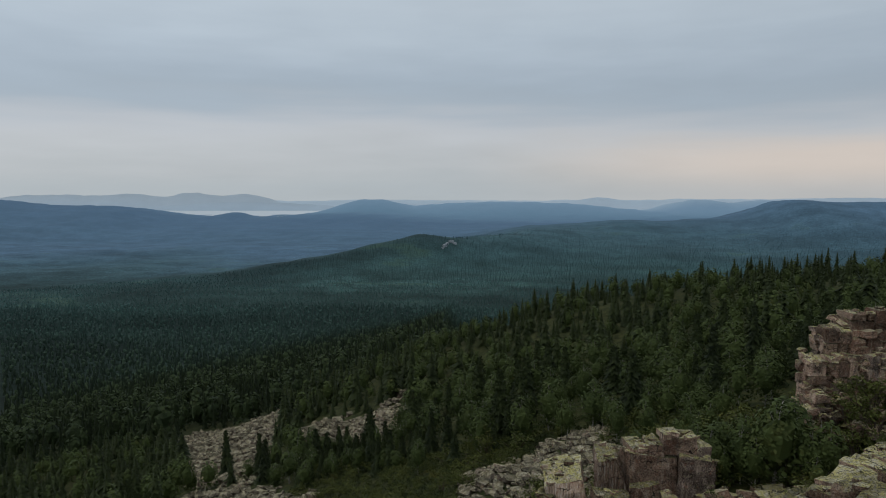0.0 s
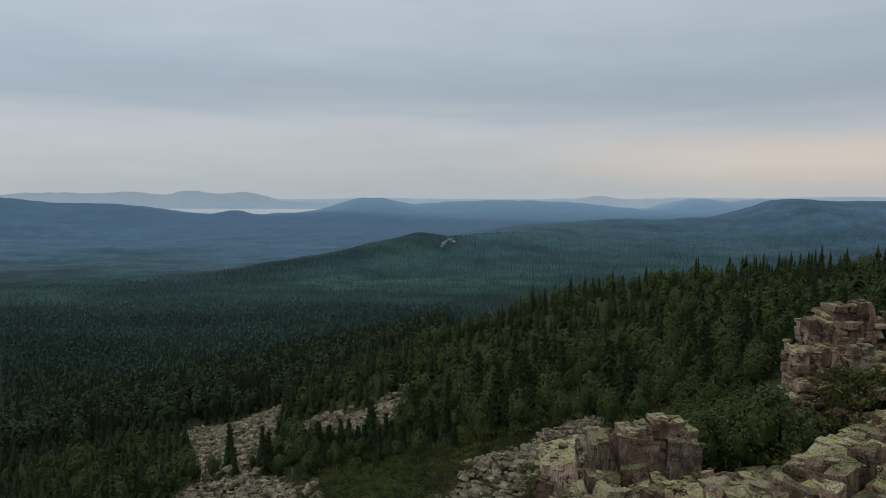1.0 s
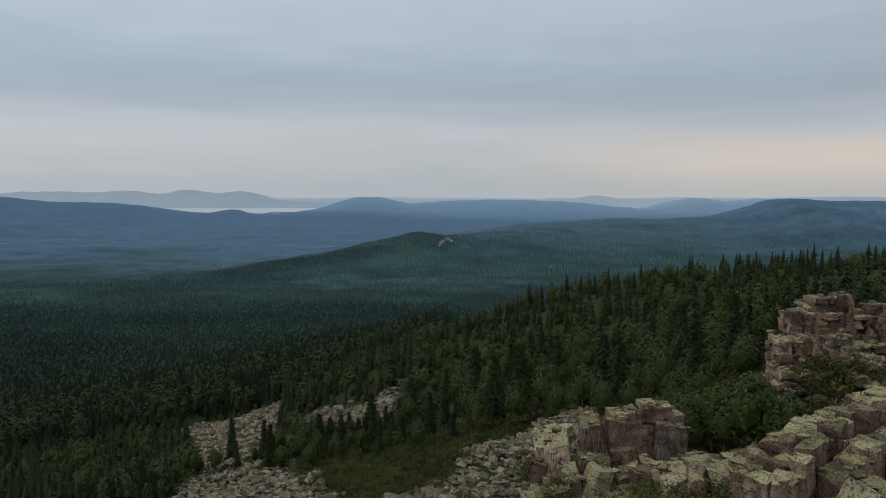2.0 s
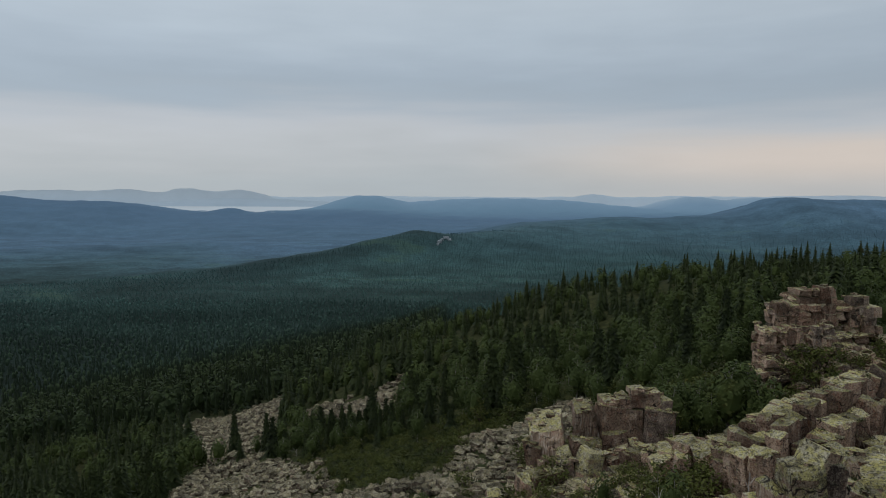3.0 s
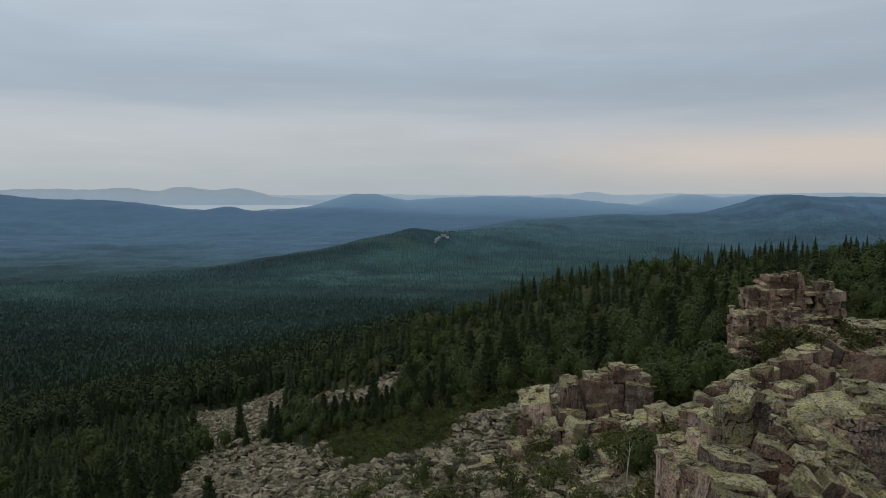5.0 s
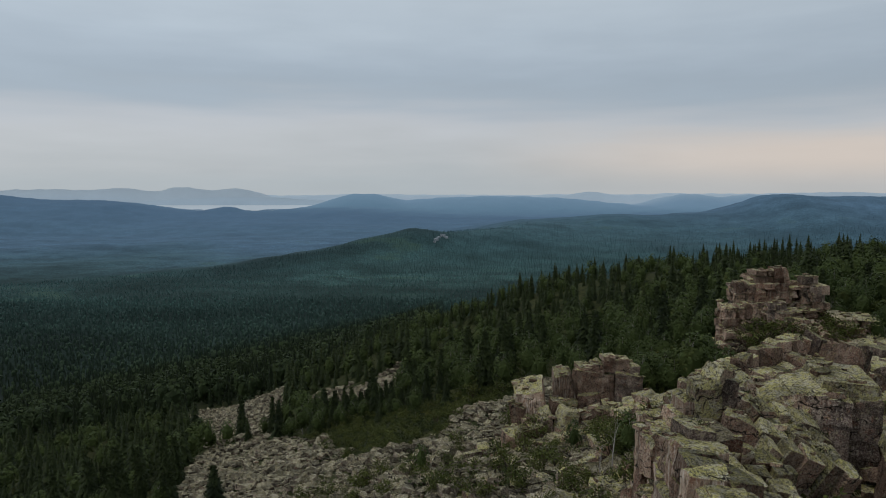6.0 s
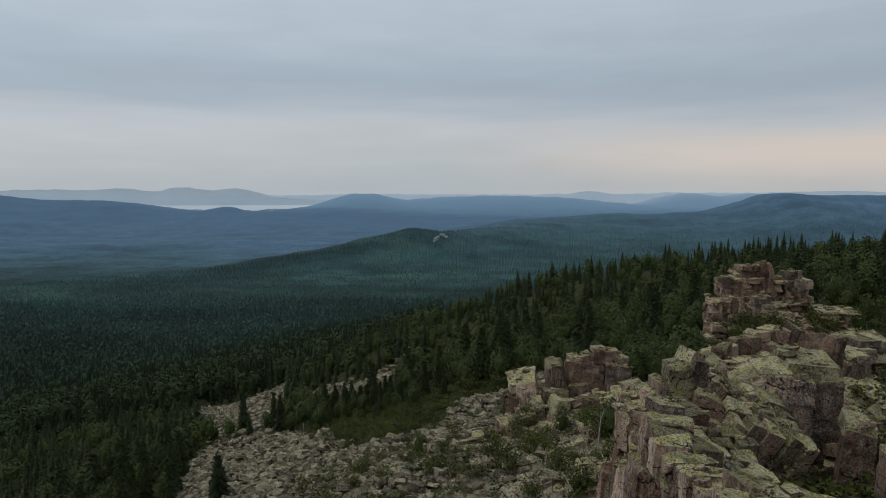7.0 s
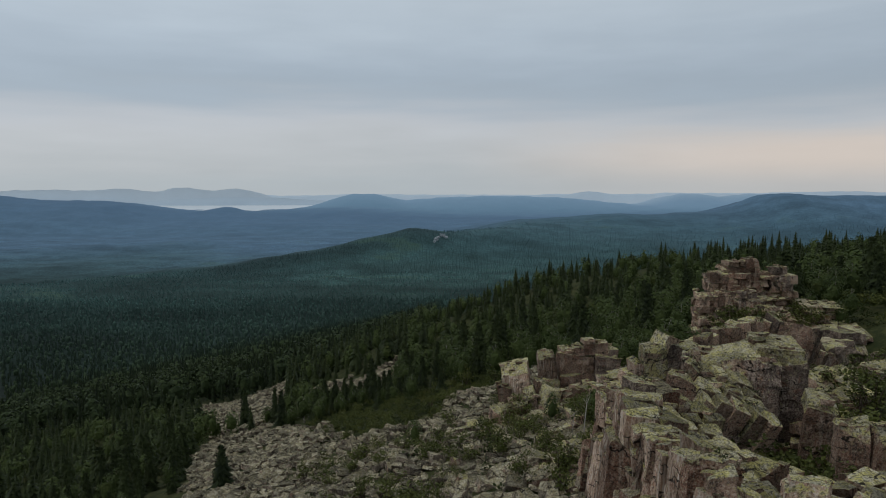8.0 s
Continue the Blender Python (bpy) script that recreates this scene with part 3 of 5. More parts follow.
for k in range(70):
    x, y, q = rf.uniform(6.0, 17.5), rf.uniform(31.5, 36.4), rf.uniform(0.35, 1.05)
    piece(crag, x, y, zat(x, y) + 0.25 + 1.3 * max(0, (y - 34.2) / 2.2) * rf.uniform(0.5, 1.1), q * 1.4, q * 1.1, q * 0.9, rf, ("rock", "rock", "rock_dark", "rock_red")[rf.randint(4)], 26)

# the spine of split slabs between tor and cliff
spine = outcrop(22, 24, "long spine of split lichen-crusted quartzite blocks and slabs")
rs = np.random.RandomState(5)
ALONG, ACROSS = Vector((0.775, 0.632)), Vector((0.632, -0.775))  # the ridge line and its near flank
for j, (out, drop) in enumerate(((3.4, -3.4), (2.5, -2.0), (1.0, -0.75), (-0.4, 0.0), (-1.7, -0.6), (-2.9, -1.5))):
    u = -0.6 + 0.5 * rs.rand()
    while u < 14.4:
        w = rs.uniform(0.6, 1.25)
        f = (u + w / 2) / 14.4
        crest = np.interp(f, (0, 0.12, 0.35, 0.6, 1.0), (28.6, 29.3, 30.1, 30.1, 29.6)) + drop * 1.15 + rs.uniform(-0.55, 0.3)
        c = Vector((17.2, 21.6)) + ALONG * (u + w / 2) + ACROSS * (out + rs.uniform(-0.25, 0.25))
        d = rs.uniform(0.5, 0.75)
        mat = ("rock_red" if rs.rand() < 0.55 else "rock_dark") if j < 2 and f < 0.75 and rs.rand() < 0.6 else "rock"
        block(spine, c.x - w / 2, c.x + w / 2, c.y - d, c.y + d, crest - 3.2, crest, 30 + rs.uniform(-14, 14), rs.uniform(-6, 6), -5 + rs.uniform(-7, 7), mat, 3)
        u += w * rs.uniform(0.92, 1.12)
for k in range(8):  # steep slabs that lean off the far flank, with open cracks between
    for j in range(3):
        x, y = 26.5 + 0.58 * k + rs.uniform(-0.08, 0.08), 24.6 + 0.5 * k + 2.1 * j
        block(spine, x, x + 0.46, y, y + 2.0, 24.0, 30.1 - 0.44 * k + rs.uniform(-0.35, 0.3), 10 + rs.uniform(-4, 4), 0, 22 + rs.uniform(-5, 5), "rock" if rs.rand() < 0.7 else "rock_dark", 4)
for k in range(12):  # pale slabs stepping down towards the boulder field
    x = 14.2 + 0.5 * k + rs.uniform(-0.2, 0.2)
    y, w = 28.8 - 0.28 * (x - 14.2) + rs.uniform(-0.9, 0.9), rs.uniform(0.5, 1.0)
    top = 25.0 + 0.42 * (x - 14.2) + rs.uniform(-0.3, 0.3)
    block(spine, x - w, x + w, y - 0.8, y + 0.8, top - 2.6, top, rs.uniform(-20, 20), 5, -14 + rs.uniform(-7, 7), "rock", 4)
for k in range(16):
    x, y, q = 12.8 + rs.uniform(0, 5.0), 25.0 + rs.uniform(-1.8, 1.8), rs.uniform(0.35, 0.8)
    top = zat(x, y) + 0.9 * q
    block(spine, x - q, x + q, y - 0.8 * q, y + 0.8 * q, top - 1.8 * q, top, rs.uniform(-35, 35), 8, -16 + rs.uniform(-10, 10), "rock", 4)

# the near cliff with its fluted face and lichened ledges
cliff = outcrop(12, 5, "near fluted quartzite cliff with lichen-covered ledges")
WALL_Y, WALL_TOP = (-4.0, -1.0, 0.5, 2.9, 4.6, 6.6, 8.2, 9.8, 11.2), (32.9, 32.6, 32.1, 31.6, 32.2, 31.9, 31.1, 30.75, 30.5)
y = -3.8
while y < 10.4:  # upright ribs of the fluted wall, seen along its length
    w = rs.uniform(0.35, 0.95)
    top, x = np.interp(y + w / 2, WALL_Y, WALL_TOP) + rs.uniform(-0.6, 0.1), np.interp(y, (-4, 3, 10), (9.15, 9.25, 9.75)) + rs.uniform(-0.25, 0.25)
    z = top
    while z > 26.2:  # each rib is broken across into lengths
        h = rs.uniform(0.7, 2.4)
        q = x - 0.13 * (top - z) * rs.uniform(0.3, 1.0) + rs.uniform(-0.12, 0.12)
        block(cliff, q, q + 1.4, y, y + w * 1.1, max(z - h, 25.5), z, rs.uniform(-9, 9), rs.uniform(-2, 2), 3 + rs.uniform(-3, 3), ("rock_pale", "rock_pale", "rock_red", "rock", "rock_pale")[rs.randint(5)], 3, 1.2, 0.9, fine=0.17)
        z -= h * 0.97
    if rs.rand() < 0.85:  # broken lower ribs in front of it
        low = top - rs.uniform(0.9, 3.4)
        block(cliff, x - 0.65 - 0.3 * rs.rand(), x + 0.3, y - 0.1, y + w, 24.8, low, rs.uniform(-14, 14), rs.uniform(-3, 3), 6 + rs.uniform(-3, 3), ("rock_pale", "rock_red", "rock")[rs.randint(3)], 4, 1.2, 0.8, fine=0.2)
    y += w
for x0, x1, y0, y1, z0, z1, turn, tip, lean, mat, cuts in (
        (9.85, 11.1, 9.8, 11.8, 25.5, 30.8, 6, 0, 1, "rock_pale", 2), (11.0, 12.4, 9.9, 11.5, 26.0, 30.95, -4, 0, 0, "rock_pale", 3), (10.7, 12.3, 9.7, 11.1, 30.75, 31.4, 5, 0, -3, "rock", 4),
        (10.3, 11.3, 6.4, 8.6, 26.5, 31.9, -3, 0, 0, "rock_dark", 2), (11.2, 12.2, 7.0, 9.0, 27.0, 31.4, 8, 0, 3, "rock_red", 3), (10.2, 11.4, 3.2, 5.6, 27.0, 31.5, 10, 0, 2, "rock", 4),
        (10.1, 11.2, 4.8, 6.6, 27.0, 31.9, -8, 0, -2, "rock_pale", 4), (9.8, 10.6, -1.4, -0.3, 27.5, 32.5, 12, 0, 3, "rock_pale", 4), (9.9, 10.8, -0.3, 0.9, 27.5, 32.0, -15, 6, 5, "rock", 4), (10.5, 11.3, 0.7, 1.8, 27.5, 31.5, 22, 4, 3, "rock", 5), (10.4, 11.4, 1.7, 3.0, 27.5, 31.0, -12, 4, 8, "rock_pale", 5),
        (9.6, 10.3, -3.5, -2.5, 28.0, 32.75, -8, 0, 2, "rock", 4), (9.8, 10.5, -2.5, -1.5, 28.0, 32.3, 16, 5, 6, "rock_pale", 5), (11.7, 12.75, 9.6, 10.7, 28.5, 32.95, 2, 0, -2, "rock_lichen", 2), (12.6, 13.4, 9.9, 11.0, 30.8, 32.9, 6, 0, 6, "rock_dark", 3), (12.3, 13.25, 9.9, 10.9, 32.3, 33.3, 32, 10, 22, "rock_lichen", 3),
        (11.3, 11.95, 9.8, 10.9, 28.5, 32.0, 10, 0, -6, "rock_pale", 3), (12.5, 13.7, 8.5, 9.9, 28.5, 31.85, -14, 0, 4, "rock", 4), (13.4, 14.4, 11.0, 12.5, 28.5, 32.0, 5, 0, 0, "rock_dark", 3),
        (14.4, 15.5, 12.0, 13.5, 28.5, 32.0, -6, 0, -10, "rock_pale", 3), (15.4, 16.4, 12.8, 14.4, 28.5, 31.7, 4, 0, 4, "rock_red", 3), (14.9, 17.2, 11.0, 13.4, 28.5, 31.7, 8, 4, -10, "rock", 4),
        (17.6, 19.3, 13.6, 14.8, 31.1, 31.8, 8, 6, -27, "rock", 4), (17.2, 19.6, 14.4, 16.0, 27.5, 31.0, 10, 4, -9, "rock", 4), (16.5, 18.9, 11.0, 13.8, 25.0, 31.85, -14, 0, 0, "rock_dark", 1), (18.7, 20.3, 11.0, 13.8, 25.0, 31.8, -14, 0, 0, "rock_dark", 2),
        (17.9, 20.2, 11.25, 13.8, 31.7, 32.45, -12, 4, 2, "rock_lichen", 4), (16.6, 18.0, 11.2, 13.4, 31.7, 32.0, -10, 5, -6, "rock_lichen", 3), 
        (14.5, 16.4, 7.9, 10.0, 26.5, 29.5, 6, 0, 2, "rock_dark", 3), (13.0, 14.0, 5.4, 7.2, 27.0, 30.3, -6, 0, 0, "rock", 4), (18.6, 20.1, 7.9, 9.7, 25.0, 30.3, -26, 4, 6, "rock", 4), (18.7, 20.0, 8.0, 9.5, 30.1, 30.8, -22, 6, 9, "rock_lichen", 5),
        (19.2, 20.6, 6.4, 8.6, 26.0, 29.8, 12, 0, 14, "rock_dark", 5), (17.6, 18.7, 3.5, 5.5, 26.0, 31.3, -28, 0, 2, "rock", 3), (18.3, 19.7, 2.8, 4.8, 26.0, 31.1, -22, 0, 5, "rock", 4)):
    block(cliff, x0, x1, y0, y1, z0, z1, turn, tip, lean, mat, cuts, 0.9, 0.8 if mat == "rock_pale" else 0.0, fine=0.2)


def ledge(parent, seed, x0, x1, y0, y1, top, dx, dy, step, depth=2.2, turn=10):
    """A sloping shelf split by joints into slabs."""
    r = np.random.RandomState(seed)
    y = y0
    while y < y1:
        d, x = step * r.uniform(0.7, 1.15), x0 + r.uniform(-0.2, 0.1)
        while x < x1:
            w = step * r.uniform(0.6, 1.4)
            z = top + dx * (x + w / 2 - x0) + dy * (y + d / 2 - y0) + r.uniform(-0.10, 0.10)
            block(parent, x, x + w * 0.97, y, y + d * 0.97, z - depth, z, turn + r.uniform(-4, 4), math.degrees(math.atan(dy)), -math.degrees(math.atan(dx)), "rock_lichen" if r.rand() < 0.6 else "rock", 2, 0.8, fine=0.16)
            x += w
        y += d


ledge(cliff, 1, 13.3, 16.2, 7.8, 10.9, 31.3, -0.40, 0.30, 0.95, 2.4)
ledge(cliff, 2, 11.3, 13.5, 4.9, 7.9, 30.5, -0.22, 0.30, 0.95, 2.4)
ledge(cliff, 3, 11.2, 12.8, 2.6, 4.8, 30.2, -0.15, 0.20, 0.9, 2.4)
boulders = outcrop(13, 1, "loose grey quartzite boulders with lichen caps on the cliff top")
for x, y, s, h in ((11.0, -0.4, 0.55, 32.1), (12.0, -1.4, 0.5, 31.5), (13.0, 1.8, 0.7, 31.0), (14.4, 2.6, 0.6, 30.4), (13.7, -0.3, 0.75, 31.3), (12.3, 0.4, 0.55, 30.9), (15.2, 1.2, 0.7, 30.2), (11.9, 1.7, 0.5, 30.9), (10.9, -2.7, 0.5, 32.2), (12.6, -2.6, 0.6, 31.3), (15.4, 3.8, 0.5, 29.6), (14.9, -1.4, 0.7, 31.0)):
    block(boulders, x - s, x + s, y - s * 0.9, y + s * 0.9, h - 2.6 * s, h, 37 * x, 7, -5, ("rock", "rock_pale")[int(x * 10) % 2], 5, 1.2, name="boulder", fine=0.16)
flank = outcrop(21, 9, "broken quartzite blocks in the gully beside the cliff")
block(flank, 20.9, 22.5, 9.4, 12.0, 23.5, 29.0, -6, 0, 8, "rock_dark", 4)
block(flank, 21.2, 23.4, 13.6, 16.4, 23.5, 28.6, 14, 0, 8, "rock_dark", 4)
for k in range(22):
    x, y = rs.uniform(20.5, 31), rs.uniform(11, 26)
    s = rs.uniform(0.5, 1.1)
    top = zat(x, y) + 1.1 * s
    block(flank, x - s, x + s, y - s, y + s, top - 2.2 * s, top, rs.uniform(0, 90), rs.uniform(-14, 14), rs.uniform(-14, 14), "rock" if rs.rand() < 0.4 else "rock_dark", 5, 1.2)

strewn = outcrop(9, 25, "angular yellow-lichened blocks strewn below the crag")
for k in range(230):
    x, y = rs.uniform(2.5, 13.5), rs.uniform(13, 35)
    if x > 4.0 + 0.3 * (y - 13) * (y < 25) or rs.rand() < 0.3:
        q = 0.35 + 0.75 * rs.rand() ** 2
        piece(strewn, x, y, zat(x, y) + 0.22 * q, q * rs.uniform(1.0, 1.6), q, q * rs.uniform(0.5, 0.9), rs, ("rock", "rock", "rock", "rock_dark", "stone")[rs.randint(5)], 30, "boulder")

# stacks of plates beyond the spine
plates = outcrop(40, 45, "weathered stack of flat quartzite plates among bushes")
stack(plates, 31, 37.8, 41.4, 44.0, 47.0, 24.5, 28.2, 0.42, 1.9, "rock", 5, 0.6)
stack(plates, 32, 36.8, 41.8, 40.5, 44.0, 24.0, 26.4, 0.5, 1.7, "rock", 5, 0.6)
wall_crag = outcrop(34, 30, "dark jointed quartzite wall at the edge of the ridge")
stack(wall_crag, 33, 35.9, 39.2, 36.2, 38.8, 21.5, 27.2, 1.1, 1.3, "rock_dark", 3, 0.2)
stack(wall_crag, 34, 30.6, 34.4, 30.2, 33.0, 22.0, 27.5, 0.7, 1.0, "rock_dark", 9, 0.7)
stack(wall_crag, 35, 33.6, 36.2, 34.0, 36.4, 22.0, 26.6, 0.6, 1.0, "rock", 9, 0.7)
far_plates = outcrop(57, 65, "low weathered rock plates on the wooded slope")
stack(far_plates, 36, 53.5, 60.0, 64.0, 67.0, 22.0, 24.8, 0.6, 2.0, "rock", 5, 0.6)
hilltop = tagged(new("rock_outcrop"), "pale crag on a distant wooded hilltop", "rock outcrop", "rock outcrops on the ridge")
for k, (x, y, s) in enumerate(((-57, 1950, 8), (-46, 1946, 6), (-68, 1925, 5), (-75, 1900, 7), (-80, 1885, 4))):
    z = zat(x, y)
    block(hilltop, x - s, x + s, y - 4, y + 4, z - 6, z + 1.1 * s, 20 * k, 0, 0, "far_crag", 6)


# ---- boulder fields ----
def inside(poly, x, y):
    """Which points lie inside a polygon."""
    out = np.zeros(len(x), bool)
    for (ax, ay), (bx, by) in zip(poly, poly[1:] + poly[:1]):
        cross = ((ay > y) != (by > y)) & (x < (bx - ax) * (y - ay) / (by - ay + 1e-9) + ax)
        out ^= cross
    return out


SCREE_NEAR = [(-45, 84), (-44, 99), (-30, 86), (-18, 70), (-7, 47), (-1, 52), (6, 63), (17, 64), (17, 50), (18, 34), (15, 27), (11, 21), (9, 2), (-3, 0), (-12, 18), (-27, 45)]
SCREE_FAR = [(-90, 186), (-76, 188), (-49, 170), (-40, 130), (-30, 92), (-44, 99), (-56, 118), (-72, 155)]
SCREE_MID = [(-33, 120), (-30, 128), (-18, 114), (-12, 125), (-8, 98), (-10, 87), (-14, 91), (-23, 96)]
LOW_SHRUB = [(-19, 71), (-8, 48), (-2, 53), (3, 60), (-8, 65), (-16, 75)]


def scatter_in(poly, step, r):
    a = np.array(poly, float)
    (x0, y0), (x1, y1) = a.min(0), a.max(0)
    gx, gy = np.meshgrid(np.arange(x0, x1, step), np.arange(y0, y1, step))
    x, y = gx.ravel() + r.uniform(-0.5, 0.5, gx.size) * step, gy.ravel() + r.uniform(-0.5, 0.5, gx.size) * step
    k = inside(poly, x + 1.6 * wave(x, y, 9, 8), y + 1.6 * wave(y, x, 9, 9))
    return x[k], y[k]


def split_stone(seed):
    """An angular stone: a skewed box with a few corners broken off."""
    r = np.random.RandomState(seed)
    bm = bmesh.new()
    bmesh.ops.create_cube(bm, size=1.0)
    for v in bm.verts:
        v.co += Vector(r.uniform(-0.16, 0.16, 3))
    for _ in range(3):
        d = Vector(r.normal(size=3)).normalized()
        far = max(d.dot(v.co) for v in bm.verts)
        got = bmesh.ops.bisect_plane(bm, geom=bm.verts[:] + bm.edges[:] + bm.faces[:], plane_co=d * (far - r.uniform(0.12, 0.35)), plane_no=d, clear_outer=True)
        rim = [e for e in got["geom_cut"] if isinstance(e, bmesh.types.BMEdge)]
        if len(rim) > 2:
            bmesh.ops.edgeloop_fill(bm, edges=rim)
    bmesh.ops.triangulate(bm, faces=bm.faces[:])
    bm.verts.index_update()
    V = np.array([v.co[:] for v in bm.verts]) * (1.0, 0.8, 0.62)
    F = np.array([[v.index for v in f.verts] for f in bm.faces])
    bm.free()
    return V, F


STONE_SHAPES = [split_stone(300 + k) for k in range(24)]


def joined(name, shapes, x, y, z, sizes, turns, material, tip=None):
    """Many copies of a few shapes in one mesh."""
    r = np.random.RandomState(len(x) + 7)
    pick, VV, FF, base = r.randint(len(shapes), size=len(x)), [], [], 0
    for k, (P, F) in enumerate(shapes):
        sel = np.nonzero(pick == k)[0]
        if not len(sel):
            continue
        c, s = np.cos(turns[sel])[:, None], np.sin(turns[sel])[:, None]
        px, py, pz = P[None, :, 0], P[None, :, 1], P[None, :, 2]
        if tip is not None:
            tc, ts = np.cos(tip[sel])[:, None], np.sin(tip[sel])[:, None]
            py, pz = py * tc - pz * ts, py * ts + pz * tc
        X = np.stack([(px * c - py * s), (px * s + py * c), pz + 0 * c], -1) * sizes[sel][:, None, :] + np.stack([x[sel], y[sel], z[sel]], -1)[:, None]
        VV.append(X.reshape(-1, 3))
        FF.append((F[None] + (base + np.arange(len(sel)) * len(P))[:, None, None]).reshape(-1, F.shape[1]))
        base += len(sel) * len(P)
    return mesh_from(name, np.concatenate(VV), np.concatenate(FF), material)


def scree(poly, step, lo, hi, seed, label, singles):
    r = np.random.RandomState(seed)
    x, y = scatter_in(poly, step, r)
    s = lo + (hi - lo) * r.rand(len(x)) ** 2.2
    z = ground(x, y) + s * r.uniform(0.02, 0.36, len(x)) + 0.16 * wave(x, y, 2.6, 31)
    field = tagged(new("boulder_field"), label, "boulder field", "boulder fields on the slope", "stuff")
    near = np.argsort((x - 4) ** 2 + (y - 12) ** 2)
    one, rest = near[:singles], near[singles:]
    for k in one:
        ob = child("stone", POOL["stone"][r.randint(14)], field)
        ob.matrix_basis = pose(x[k], y[k], z[k], r.uniform(-30, 30), r.uniform(-30, 30), r.uniform(0, 360)) @ Matrix.Diagonal((s[k] * 1.2, s[k], s[k] * 0.8, 1))
    sizes = np.stack([s[rest] * r.uniform(0.9, 1.5, len(rest)), s[rest], s[rest] * r.uniform(0.7, 1.2, len(rest))], 1)
    ob = child("stones", joined("stones", STONE_SHAPES, x[rest], y[rest], z[rest], sizes, r.uniform(0, 6.28, len(rest)), M["stone"], r.uniform(-1.0, 1.0, len(rest))), field)
    tagged(ob, kind="stuff")


scree(SCREE_NEAR, 0.55, 0.26, 1.0, 41, "pale grey boulder field spilling down below the crags", 280)
scree(SCREE_FAR, 0.8, 0.5, 1.4, 42, "pale grey strip of boulders in a forest clearing", 0)
scree(SCREE_MID, 0.8, 0.5, 1.4, 43, "pale grey patch of boulders between spruces", 0)


# ---- loose chips that lie on ledges and tops ----
def land_on(points):
    """Where upright lines meet what has been built so far: places and slopes."""
    bpy.context.view_layer.update()
    deps = bpy.context.evaluated_depsgraph_get()
    for x, y in points:
        hit, place, normal, _, ob, _ = scene.ray_cast(deps, Vector((x, y, 60)), Vector((0, 0, -1)))
        if hit and normal.z > 0.45:
            yield place.x, place.y, place.z, ob.name.startswith("ground")


rc = np.random.RandomState(91)
spots = np.concatenate([rc.uniform((9, -4), (21, 15), (420, 2)), rc.uniform((15, 17), (29, 31), (220, 2)), rc.uniform((6, 31), (18, 40), (350, 2)), rc.uniform((27, 42), (42, 50), (350, 2))])
lain = np.array([(x, y, z) for x, y, z, soil in land_on(spots) if not soil])
cs = 0.10 + 0.42 * rc.rand(len(lain)) ** 2
chips = joined("chips", STONE_SHAPES, lain[:, 0], lain[:, 1], lain[:, 2] + 0.12 * cs, np.stack([cs * 1.4, cs, cs * 0.8], 1), rc.uniform(0, 6.28, len(lain)), M["rock"], rc.uniform(-0.5, 0.5, len(lain)))
tagged(new("chips", chips), "small lichened stone chips lying on the crags", "stone chips", kind="stuff")
TUFT_SPOTS = lain[rc.permutation(len(lain))[:200]]


# ---- trees ----
def tube(points, radii, sides=6):
    """A tapered limb along a line of points: vertices and four-cornered faces."""
    V, F = [], []
    for k, (p, rad) in enumerate(zip(points, radii)):
        for j in range(sides):
            a = 2 * math.pi * j / sides
            V.append((p[0] + rad * math.cos(a), p[1] + rad * math.sin(a), p[2]))
        if k:
            for j in range(sides):
                a, b = (k - 1) * sides + j, (k - 1) * sides + (j + 1) % sides
                F.append((a, b, b + sides, a + sides))
    return np.array(V), np.array(F)


def merge(parts):
    VV, FF, base = [], [], 0
    for V, F in parts:
        VV.append(V)
        FF.append(F + base)
        base += len(V)
    return np.concatenate(VV), np.concatenate(FF)


def tri(shape):
    """The same shape cut into triangles."""
    V, F = shape
    return (V, F) if F.shape[1] == 3 else (V, np.concatenate([F[:, (0, 1, 2)], F[:, (0, 2, 3)]]))


def spruce_cone(seed, tiers, sides, slim):
    """A spruce of a few ragged skirts, height 1."""
    r = np.random.RandomState(seed)
    V, F = [], []
    for i in range(tiers):
        t0, t1 = 0.10 + 0.80 * i / tiers, min(1.0, 0.10 + 0.80 * (i + 1.9) / tiers)
        b = len(V)
        V.append((r.uniform(-0.01, 0.01), r.uniform(-0.01, 0.01), t1))
        for j in range(sides):
            a = 6.283 * (j + 0.5 * r.rand()) / sides + i
            R = slim * (1 - t0) ** 0.9 * (1.25 if j % 2 else 0.7) * r.uniform(0.8, 1.2)
            V.append((R * math.cos(a), R * math.sin(a), t0 - (0.05 if j % 2 else -0.02) + r.uniform(-0.02, 0.02)))
        F += [(b, b + 1 + j, b + 1 + (j + 1) % sides) for j in range(sides)]
    return np.array(V), np.array(F)


def lump(seed):
    """A rough rounded mass of leaves, about 1 across."""
    r = np.random.RandomState(seed)
    bm = bmesh.new()
    bmesh.ops.create_icosphere(bm, subdivisions=1, radius=0.5)
    V = np.array([v.co[:] for v in bm.verts]) * r.uniform(0.7, 1.2, (len(bm.verts), 1))
    F = np.array([[v.index for v in f.verts] for f in bm.faces])
    bm.free()
    return V, F


